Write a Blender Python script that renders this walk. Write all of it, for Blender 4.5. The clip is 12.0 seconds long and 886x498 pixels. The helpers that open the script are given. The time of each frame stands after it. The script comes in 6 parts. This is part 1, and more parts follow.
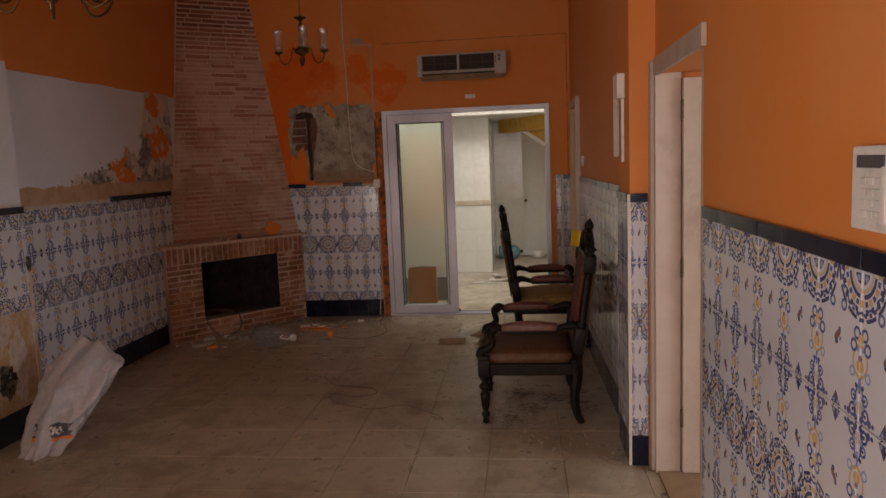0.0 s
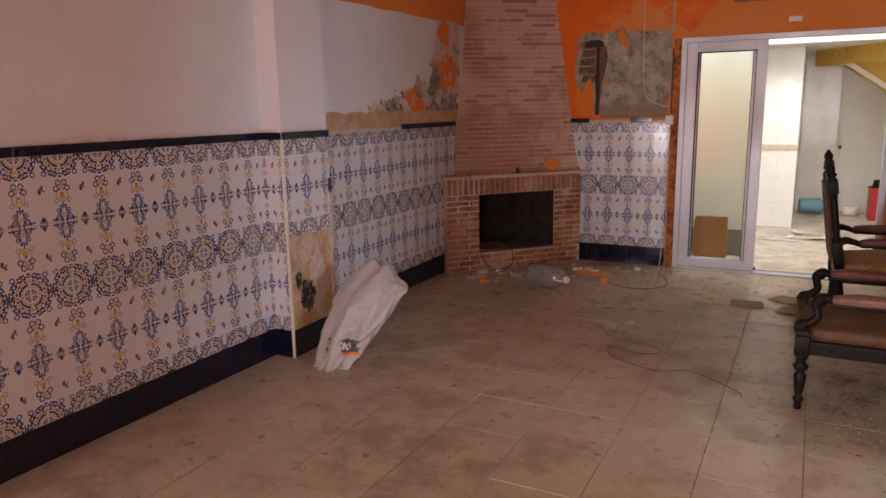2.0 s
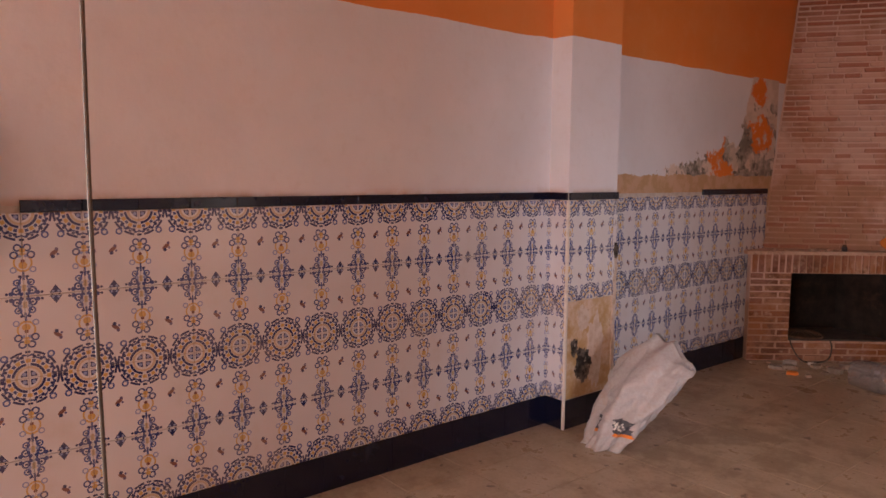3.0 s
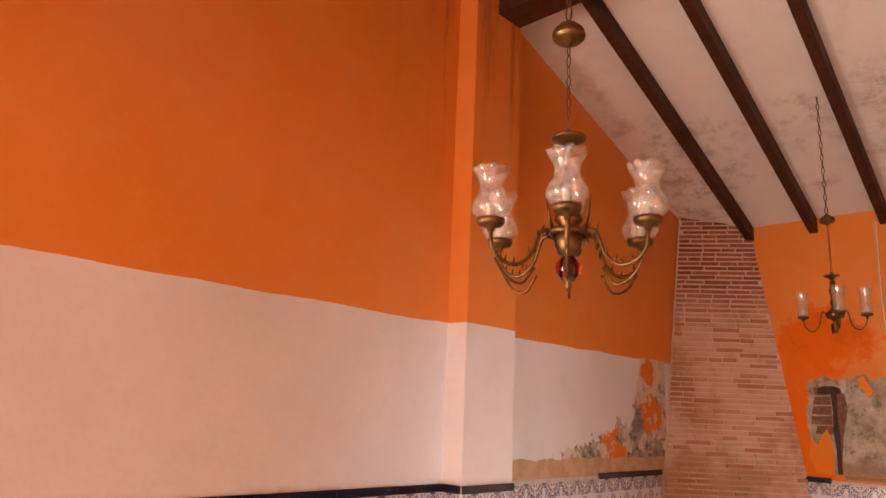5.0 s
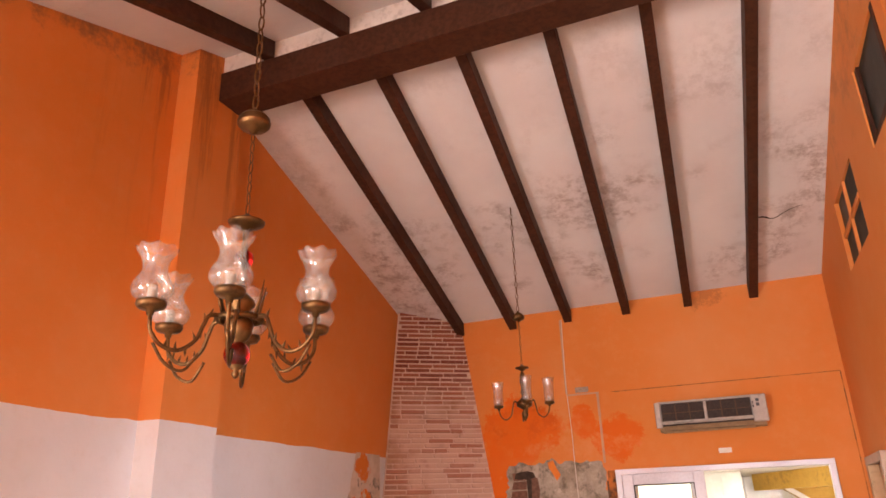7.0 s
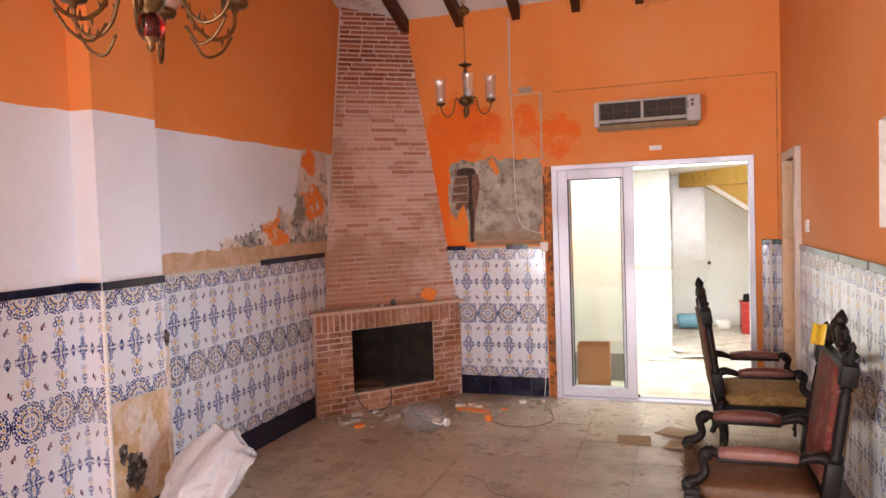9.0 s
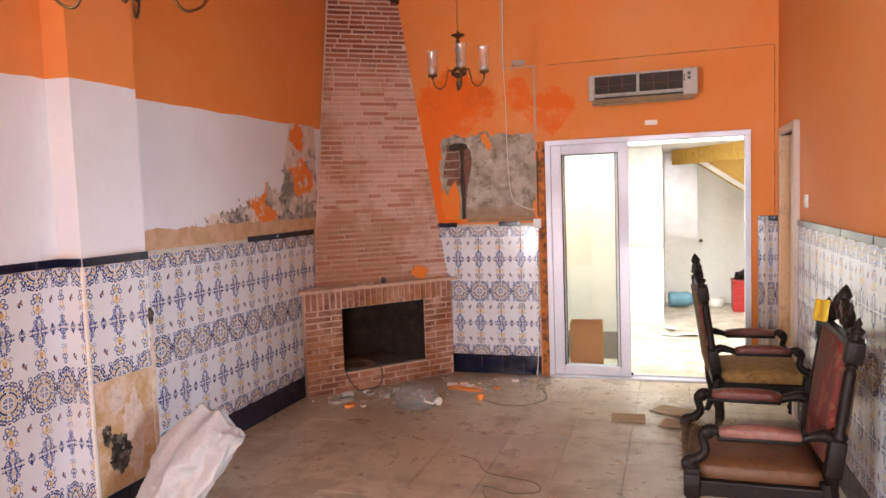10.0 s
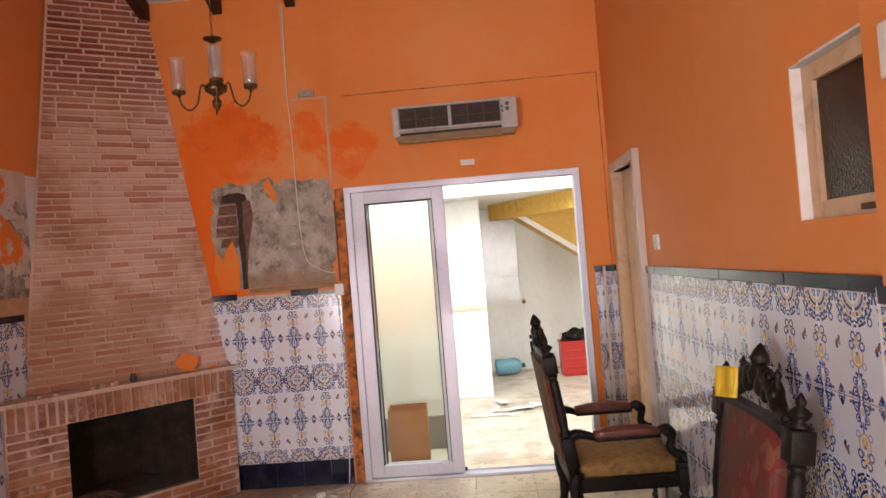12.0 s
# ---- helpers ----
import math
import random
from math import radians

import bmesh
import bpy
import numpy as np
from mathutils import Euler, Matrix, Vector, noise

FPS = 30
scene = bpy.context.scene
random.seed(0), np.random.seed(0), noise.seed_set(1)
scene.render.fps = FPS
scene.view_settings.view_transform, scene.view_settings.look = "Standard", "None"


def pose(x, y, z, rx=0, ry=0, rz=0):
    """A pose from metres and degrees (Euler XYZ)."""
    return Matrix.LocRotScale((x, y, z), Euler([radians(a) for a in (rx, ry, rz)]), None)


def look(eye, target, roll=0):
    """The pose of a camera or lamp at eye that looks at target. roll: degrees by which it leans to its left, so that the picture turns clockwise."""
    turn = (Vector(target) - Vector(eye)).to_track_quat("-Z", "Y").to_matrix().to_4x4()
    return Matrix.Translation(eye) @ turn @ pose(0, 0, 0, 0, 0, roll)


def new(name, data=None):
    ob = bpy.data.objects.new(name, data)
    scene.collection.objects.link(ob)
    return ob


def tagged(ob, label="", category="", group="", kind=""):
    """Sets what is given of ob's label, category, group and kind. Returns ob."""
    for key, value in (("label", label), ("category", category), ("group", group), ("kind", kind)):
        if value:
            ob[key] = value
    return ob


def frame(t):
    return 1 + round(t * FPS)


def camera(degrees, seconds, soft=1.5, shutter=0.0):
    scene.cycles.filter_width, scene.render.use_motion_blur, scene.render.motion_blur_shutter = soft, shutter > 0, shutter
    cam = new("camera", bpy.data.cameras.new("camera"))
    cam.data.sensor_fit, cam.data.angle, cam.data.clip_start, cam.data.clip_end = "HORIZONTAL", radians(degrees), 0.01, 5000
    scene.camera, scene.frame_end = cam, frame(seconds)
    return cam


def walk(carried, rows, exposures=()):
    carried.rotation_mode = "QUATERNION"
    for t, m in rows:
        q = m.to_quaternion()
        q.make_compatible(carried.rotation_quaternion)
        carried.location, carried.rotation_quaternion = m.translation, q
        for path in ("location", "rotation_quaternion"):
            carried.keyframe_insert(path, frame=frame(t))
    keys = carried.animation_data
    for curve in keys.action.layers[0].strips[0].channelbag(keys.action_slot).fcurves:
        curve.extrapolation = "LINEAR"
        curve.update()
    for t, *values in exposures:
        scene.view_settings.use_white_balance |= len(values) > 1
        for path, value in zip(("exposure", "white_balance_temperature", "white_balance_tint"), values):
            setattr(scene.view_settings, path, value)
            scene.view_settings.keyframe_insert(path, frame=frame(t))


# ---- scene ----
cam = camera(64.3, 12.0, soft=1.6)
PATH = [
    (0, (0.402, 0.171, 1.596), (0.172, 2.143, 1.351), -2.3),
    (0.5, (0.402, 0.189, 1.607), (-0.012, 2.104, 1.208), -2.2),
    (1, (0.366, 0.273, 1.615), (-0.239, 2.121, 1.146), -3.6),
    (1.5, (0.255, 0.345, 1.597), (-0.464, 2.16, 1.163), -2.7),
    (2, (0.113, 0.471, 1.558), (-0.798, 2.208, 1.163), -1.0),
    (2.5, (0.062, 0.62, 1.495), (-1.271, 2.081, 1.195), 1.0),
    (2.7, (0.044, 0.655, 1.503), (-1.418, 1.988, 1.213), 1.7),
    (4.3, (-0.104, 0.749, 1.691), (-1.777, 1.842, 1.767), -0.1),
    (4.5, (-0.1, 0.785, 1.721), (-1.696, 1.977, 1.897), 1.1),
    (5, (-0.074, 0.818, 1.801), (-1.419, 2.227, 2.256), 2.5),
    (5.5, (-0.068, 0.834, 1.833), (-1.236, 2.317, 2.493), 1.9),
    (6, (-0.017, 0.863, 1.847), (-1.031, 2.399, 2.63), 1.1),
    (6.5, (0.035, 0.893, 1.834), (-0.817, 2.513, 2.641), -0.2),
    (7, (0.079, 0.936, 1.781), (-0.627, 2.665, 2.497), -1.9),
    (7.5, (0.087, 0.954, 1.722), (-0.548, 2.776, 2.25), -3.3),
    (7.7, (0.077, 0.968, 1.692), (-0.544, 2.817, 2.13), -3.5),
    (9.3, (0.143, 0.962, 1.697), (-0.513, 2.847, 1.562), -1.6),
    (9.5, (0.136, 0.978, 1.696), (-0.516, 2.864, 1.553), -1.4),
    (10, (0.075, 1.063, 1.666), (-0.549, 2.957, 1.52), -2.0),
    (10.5, (0.045, 1.278, 1.593), (-0.546, 3.185, 1.472), -2.3),
    (11, (-0.03, 1.612, 1.549), (-0.536, 3.546, 1.496), -2.1),
    (11.5, (-0.096, 1.945, 1.547), (-0.461, 3.912, 1.546), -3.7),
    (12, (-0.037, 2.336, 1.552), (-0.153, 4.332, 1.584), -4.6),
]
EXPOSURES = [(0.0, -2.35, 7900, 17), (0.5, -2.16, 7800, 17), (1.0, -1.75, 7600, 16), (1.5, -1.3, 7400, 17), (2.5, -1.2, 7200, 23), (4.5, -0.43, 9900, 26),
             (5.5, -0.28, 10000, 30), (6.5, -0.08, 9200, 29), (7.0, -0.05, 8100, 23), (7.5, 0.02, 7500, 22), (9.3, -0.1, 6600, 12), (10.5, 0.0, 6700, 12), (11.5, -0.18, 6600, 12), (12.0, -0.38, 6700, 13)]
walk(cam, [(t, look(eye, target, roll)) for t, eye, target, roll in PATH], EXPOSURES)

# ---- daylight ----
world = bpy.data.worlds.new("daylight")
scene.world = world
world.use_nodes = True
sky = world.node_tree.nodes.new("ShaderNodeTexSky")
sky.sky_type, sky.sun_disc = "NISHITA", False
sky.sun_elevation, sky.sun_rotation = radians(50), radians(200)
world.node_tree.nodes["Background"].inputs["Strength"].default_value = 0.1
world.node_tree.links.new(sky.outputs[0], world.node_tree.nodes["Background"].inputs["Color"])


def area_lamp(name, place, target, sx, sy, power, colour):
    data = bpy.data.lights.new(name, "AREA")
    data.shape, data.size, data.size_y, data.energy, data.color = "RECTANGLE", sx, sy, power, colour
    ob = new(name, data)
    ob.matrix_world = look(place, target)
    return ob


# sky light that enters by the street door and a window behind the walker, by the side room's window, and by the open patio beyond the sliding door
area_lamp("front_door_daylight", (0.35, -5.4, 1.5), (-0.7, 4.0, 1.7), 2.4, 2.6, 820, (0.88, 0.92, 1.0))
area_lamp("side_window_daylight", (-2.92, -1.55, 1.28), (1.0, -0.2, 1.3), 1.45, 1.8, 560, (0.88, 0.92, 1.0))
area_lamp("side_room_daylight", (4.2, 2.3, 1.5), (-2.8, 4.6, 1.5), 1.4, 1.7, 340, (0.72, 0.84, 1.0))
area_lamp("patio_daylight", (-0.1, 8.2, 3.4), (-0.1, 8.2, 0.0), 4.6, 1.1, 400, (0.90, 0.98, 1.0))

# ---- materials ----
class Wire:
    """A socket with arithmetic, to write node trees as formulas."""

    def __init__(self, tree, socket):
        self.tree, self.socket = tree, socket

    def op(self, kind, *others):
        node = self.tree.nodes.new("ShaderNodeMath")
        node.operation = kind
        for i, v in enumerate((self, *others)):
            if isinstance(v, Wire):
                self.tree.links.new(v.socket, node.inputs[i])
            else:
                node.inputs[i].default_value = v
        return Wire(self.tree, node.outputs[0])

    def __add__(self, o):
        return self.op("ADD", o)

    def __sub__(self, o):
        return self.op("SUBTRACT", o)

    def __mul__(self, o):
        return self.op("MULTIPLY", o)

    def __truediv__(self, o):
        return self.op("DIVIDE", o)

    def under(self, o):
        return self.op("LESS_THAN", o)

    def over(self, o):
        return self.op("GREATER_THAN", o)

    def least(self, o):
        return self.op("MINIMUM", o)

    def most(self, o):
        return self.op("MAXIMUM", o)

    def size(self):
        return self.op("ABSOLUTE")

    def ramp(self, a, b, c=0.0, d=1.0):
        node = self.tree.nodes.new("ShaderNodeMapRange")
        node.interpolation_type = "SMOOTHSTEP"
        self.tree.links.new(self.socket, node.inputs[0])
        for i, v in enumerate((a, b, c, d)):
            node.inputs[i + 1].default_value = v
        return Wire(self.tree, node.outputs[0])


class Paint:
    """One material: helpers for noise, mixing and the final surface."""

    def __init__(self, name, rough=0.8, metal=0.0):
        self.mat = bpy.data.materials.new(name)
        self.mat.use_nodes = True
        self.tree = self.mat.node_tree
        self.bsdf = self.tree.nodes["Principled BSDF"]
        self.bsdf.inputs["Roughness"].default_value = rough
        self.bsdf.inputs["Metallic"].default_value = metal
        self.geo = None

    def place(self):
        """World position as three wires."""
        if not self.geo:
            self.geo = self.tree.nodes.new("ShaderNodeNewGeometry")
        return self.split(self.geo.outputs["Position"])

    def split(self, socket):
        node = self.tree.nodes.new("ShaderNodeSeparateXYZ")
        self.tree.links.new(socket, node.inputs[0])
        return [Wire(self.tree, s) for s in node.outputs]

    def vector(self, kind="Position"):
        if kind == "Position":
            self.place()
            return self.geo.outputs["Position"]
        return self.tree.nodes.new("ShaderNodeTexCoord").outputs[kind]

    def noise(self, scale, detail=4.0, rough=0.6, vec=None, stretch=None):
        node = self.tree.nodes.new("ShaderNodeTexNoise")
        node.inputs["Scale"].default_value, node.inputs["Detail"].default_value = scale, detail
        node.inputs["Roughness"].default_value = rough
        source = vec or self.vector()
        if stretch:
            m = self.tree.nodes.new("ShaderNodeMapping")
            m.inputs["Scale"].default_value = stretch
            self.tree.links.new(source, m.inputs[0])
            source = m.outputs[0]
        self.tree.links.new(source, node.inputs["Vector"])
        return Wire(self.tree, node.outputs["Fac"])

    def chance(self):
        return Wire(self.tree, self.tree.nodes.new("ShaderNodeObjectInfo").outputs["Random"])

    def mix(self, fac, a, b):
        node = self.tree.nodes.new("ShaderNodeMix")
        node.data_type = "RGBA"
        for i, v in ((0, fac), (6, a), (7, b)):
            if isinstance(v, Wire):
                self.tree.links.new(v.socket, node.inputs[i])
            elif i == 0:
                node.inputs[0].default_value = v
            else:
                node.inputs[i].default_value = (*v, 1)
        return Wire(self.tree, node.outputs[2])

    def set(self, name, value):
        if isinstance(value, Wire):
            self.tree.links.new(value.socket, self.bsdf.inputs[name])
        elif isinstance(value, tuple):
            self.bsdf.inputs[name].default_value = (*value, 1)
        else:
            self.bsdf.inputs[name].default_value = value
        return self

    def bump(self, wire, strength=0.3, distance=0.01):
        node = self.tree.nodes.new("ShaderNodeBump")
        node.inputs["Strength"].default_value, node.inputs["Distance"].default_value = strength, distance
        self.tree.links.new(wire.socket, node.inputs["Height"])
        self.tree.links.new(node.outputs[0], self.bsdf.inputs["Normal"])
        return self


def plain(name, a, b, rough=0.7, metal=0.0, scale=20.0, bump=0.15, blotch=2.5, dirt=(0.1, 0.08, 0.06), dirty=0.25, local=False):
    """A surface of two close shades with fine grain, larger blotches and some dirt."""
    p = Paint(name, rough, metal)
    vec = p.vector("Object") if local else None
    fine, large = p.noise(scale, 5, 0.65, vec), p.noise(blotch, 4, 0.6, vec)
    colour = p.mix(fine.ramp(0.3, 0.7), a, b)
    colour = p.mix((large * fine * 2).ramp(0.55, 0.85, 0, dirty), colour, dirt)
    p.set("Base Color", colour)
    p.set("Roughness", large.ramp(0.3, 0.7, rough - 0.08, min(1.0, rough + 0.1)))
    if bump:
        p.bump(fine, bump, 0.004)
    return p.mat


ORANGE, PALE_ORANGE, DEEP = (0.72, 0.225, 0.045), (0.72, 0.265, 0.08), (0.75, 0.138, 0.004)


def orange_base(p):
    x, y, z = p.place()
    big, fine = p.noise(0.9, 4), p.noise(9, 6, 0.7)
    c = p.mix(big.ramp(0.35, 0.7), ORANGE, PALE_ORANGE)
    return p.mix(fine.ramp(0.45, 0.75, 0, 0.25), c, (0.74, 0.32, 0.12))


def orange_paint():
    p = Paint("orange_wall_paint", 0.75)
    c = orange_base(p)
    x, y, z = p.place()
    mould = p.noise(3.5, 7, 0.75)
    c = p.mix((mould * (z - 1.9).ramp(0.5, 2.6)).ramp(0.42, 0.6, 0, 0.35), c, (0.2, 0.08, 0.03))
    p.set("Base Color", c)
    p.bump(p.noise(35, 5), 0.2, 0.004)
    return p.mat


def back_wall_paint():
    p = Paint("orange_back_wall_paint", 0.8)
    c = orange_base(p)
    x, y, z = p.place()
    edge = p.noise(3.2, 10, 0.8)
    n = edge - 0.5

    def blob(x0, z0, rx, rz):
        u, v = (x - x0) / rx, (z - z0) / rz
        return ((u * u + v * v).op("SQRT") + n * 2.6).ramp(1.05, 0.85)

    washed = blob(-1.85, 2.52, 0.36, 0.32).most(blob(-1.26, 2.57, 0.13, 0.14)).most(blob(-0.96, 2.43, 0.2, 0.22)).most(blob(-1.98, 2.2, 0.18, 0.22))
    c = p.mix(washed * p.noise(6, 5, 0.7).ramp(0.25, 0.5, 0.6, 1.0), c, DEEP)
    c = p.mix(blob(-1.8, 2.6, 0.28, 0.2) * p.noise(8, 6, 0.75).ramp(0.45, 0.6, 0, 0.6), c, (0.62, 0.1, 0.004))
    pale = blob(-1.3, 2.35, 0.55, 0.1).most(blob(-1.35, 2.75, 0.14, 0.3))
    c = p.mix(pale * p.noise(5, 6, 0.75).ramp(0.4, 0.65, 0, 0.45), c, (0.74, 0.33, 0.14))
    low = (z + n * 0.4).ramp(2.3, 2.1) * (x + n * 0.3).ramp(-0.95, -1.05)
    c = p.mix(low * 0.85, c, (0.72, 0.24, 0.08))
    near_hood = (x + (z - 1.4) * 0.19 + n * 0.25).ramp(-1.72, -1.85) * z.ramp(2.6, 2.1)
    c = p.mix(near_hood, c, DEEP)
    flakes = (p.noise(7, 6, 0.75)).ramp(0.64, 0.72, 0, 0.6) * (z + n * 0.5).ramp(2.7, 2.4) * (x + n).ramp(-0.9, -1.1)
    c = p.mix(flakes, c, (0.68, 0.4, 0.22))
    stain = (p.noise(2.2, 7, 0.75) * z.ramp(2.8, 3.6)).ramp(0.52, 0.62, 0, 0.5)
    c = p.mix(stain, c, (0.3, 0.1, 0.03))
    p.set("Base Color", c)
    p.bump(p.noise(30, 5) + flakes * 0.4, 0.25, 0.005)
    return p.mat


def left_wall_paint():
    """Orange above, a filled white band below it, flaking to grey render beside the chimney."""
    p = Paint("orange_and_white_wall_paint", 0.8)
    c = orange_base(p)
    x, y, z = p.place()
    wob = p.noise(2.5, 4) - 0.5
    rag = p.noise(6, 7, 0.75) - 0.5
    mould = p.noise(3.2, 7, 0.75)
    c = p.mix((mould * (z - (y - 2.2) * 0.34).ramp(3.3, 4.15)).ramp(0.4, 0.62, 0, 0.75), c, (0.15, 0.08, 0.045))
    runs = p.noise(9, 6, 0.7, None, (1, 1, 0.08)).ramp(0.5, 0.68) * (z + wob * 0.8).ramp(3.0, 4.3) * y.ramp(3.0, 3.8) * y.under(4.3)
    c = p.mix(runs * 0.6, c, (0.3, 0.085, 0.022))
    white = p.mix(p.noise(1.2, 4).ramp(0.3, 0.7), (0.72, 0.735, 0.78), (0.66, 0.665, 0.70))
    white = p.mix(p.noise(14, 6, 0.7).ramp(0.5, 0.75, 0, 0.3), white, (0.6, 0.57, 0.57))
    white = p.mix(((z + wob * 0.1).ramp(1.46, 1.41)) * p.noise(5, 5).ramp(0.4, 0.6, 0, 0.7), white, (0.45, 0.27, 0.16))
    is_white = (z + wob * 0.035).under(2.315) * y.over(0.88)
    c = p.mix(is_white, c, white)
    # flaked corner: the torn edge climbs in steps towards the chimney
    def scab(y0, z0, ry, rz, wild=2.4):
        u, v = (y - y0) / ry, (z - z0) / rz
        return ((u * u + v * v).op("SQRT") + rag * wild).under(0.9)

    climb = (y - 4.7).most(0) * 0.27
    top = climb + 1.42 + (y - 6.12).ramp(0.0, 0.2) * 0.5
    torn = (z + rag * 0.62).under(top)
    chip = p.noise(5.5, 6, 0.7)
    pale = p.mix(p.noise(10, 6).ramp(0.4, 0.62), (0.66, 0.56, 0.5), (0.55, 0.46, 0.4))
    grey = p.mix(p.noise(9, 6, 0.7).ramp(0.4, 0.6), (0.2, 0.185, 0.16), (0.42, 0.38, 0.34))
    grey = p.mix((p.noise(13, 6, 0.75) + z.ramp(2.0, 1.6, 0, 0.05)).ramp(0.56, 0.62, 0, 0.85), grey, (0.09, 0.085, 0.07))
    grey = p.mix((chip + z.ramp(1.95, 2.2, 0, 0.12)).ramp(0.5, 0.515), grey, pale)
    bright = scab(5.77, 1.72, 0.12, 0.16).most(scab(5.86, 1.57, 0.2, 0.09)).most(scab(6.45, 1.88, 0.22, 0.17)).most(scab(6.42, 2.2, 0.16, 0.12, 2.4))
    bright = bright * p.noise(11, 6, 0.75).ramp(0.58, 0.56) * (y - 5.2).over(0)
    grey = p.mix(bright, grey, (0.72, 0.2, 0.03))
    c = p.mix(torn * y.over(4.4) * z.under(2.33) * y.under(6.72), c, grey)
    ledge = (z + rag * 0.1).under(1.53) * y.over(4.4)
    c = p.mix(ledge, c, p.mix(p.noise(12, 5).ramp(0.4, 0.6), (0.46, 0.3, 0.16), (0.55, 0.36, 0.24)))
    p.set("Base Color", c)
    p.bump(p.noise(25, 5) + torn * y.over(4.4) * -0.8, 0.3, 0.006)
    return p.mat


def cement():
    p = Paint("bare_grey_cement", 0.92)
    a, b = p.noise(5, 7, 0.7), p.noise(16, 6, 0.7)
    x, y, z = p.place()
    c = p.mix(a.ramp(0.35, 0.65), (0.30, 0.26, 0.2), (0.50, 0.44, 0.37))
    c = p.mix(p.noise(2.3, 5, 0.6).ramp(0.5, 0.62, 0, 0.55), c, (0.17, 0.15, 0.115))
    streak = p.noise(7, 7, 0.75, None, (1, 1, 0.55))
    c = p.mix((streak * b * 2).ramp(0.44, 0.75, 0, 0.75), c, (0.09, 0.08, 0.055))
    c = p.mix(p.noise(9, 6, 0.7).ramp(0.6, 0.66, 0, 0.7), c, (0.6, 0.54, 0.47))
    c = p.mix((z + (a - 0.5) * 0.2).ramp(1.62, 1.5, 0, 0.7), c, (0.33, 0.22, 0.14))
    p.set("Base Color", c).bump(a + b * 0.5, 0.6, 0.02)
    return p.mat


def ceiling_paint():
    p = Paint("mouldy_white_ceiling", 0.9)
    x, y, z = p.place()
    c = p.mix(p.noise(1.1, 5).ramp(0.3, 0.7), (0.73, 0.72, 0.72), (0.66, 0.63, 0.63))
    m1, m2 = p.noise(1.3, 3), p.noise(8, 8, 0.8)
    spots = (m1.ramp(0.45, 0.62) * m2.ramp(0.42, 0.64))
    low = y.ramp(4.6, 6.3, 0.25, 1.0)
    c = p.mix(spots * low * 0.62, c, (0.19, 0.115, 0.09))
    p.set("Base Color", c).bump(p.noise(6, 6), 0.35, 0.02)
    return p.mat


def floor_dirt(name, a, b, gloss):
    p = Paint(name, 0.4)
    big, mid, fine = p.noise(0.8, 4), p.noise(4, 6, 0.7), p.noise(45, 6, 0.7)
    c = p.mix(mid.ramp(0.35, 0.65), a, b)
    c = p.mix(p.chance().ramp(0, 1, 0, 0.12), c, (0.42, 0.36, 0.31))
    c = p.mix(fine.ramp(0.45, 0.75, 0, 0.35), c, (0.22, 0.17, 0.12))
    c = p.mix((big * mid * 2).ramp(0.48, 0.72, 0, 0.42), c, (0.21, 0.145, 0.09))
    c = p.mix(p.noise(11, 4, 0.5).ramp(0.655, 0.70, 0, 0.8), c, (0.13, 0.09, 0.065))
    c = p.mix(p.noise(27, 3, 0.5).ramp(0.68, 0.72, 0, 0.6), c, (0.16, 0.11, 0.075))
    p.set("Base Color", c)
    p.set("Roughness", (mid * 0.6 + big * 0.4).ramp(0.35, 0.6, gloss, 0.46))
    p.bump(fine + mid, 0.12, 0.003)
    return p.mat


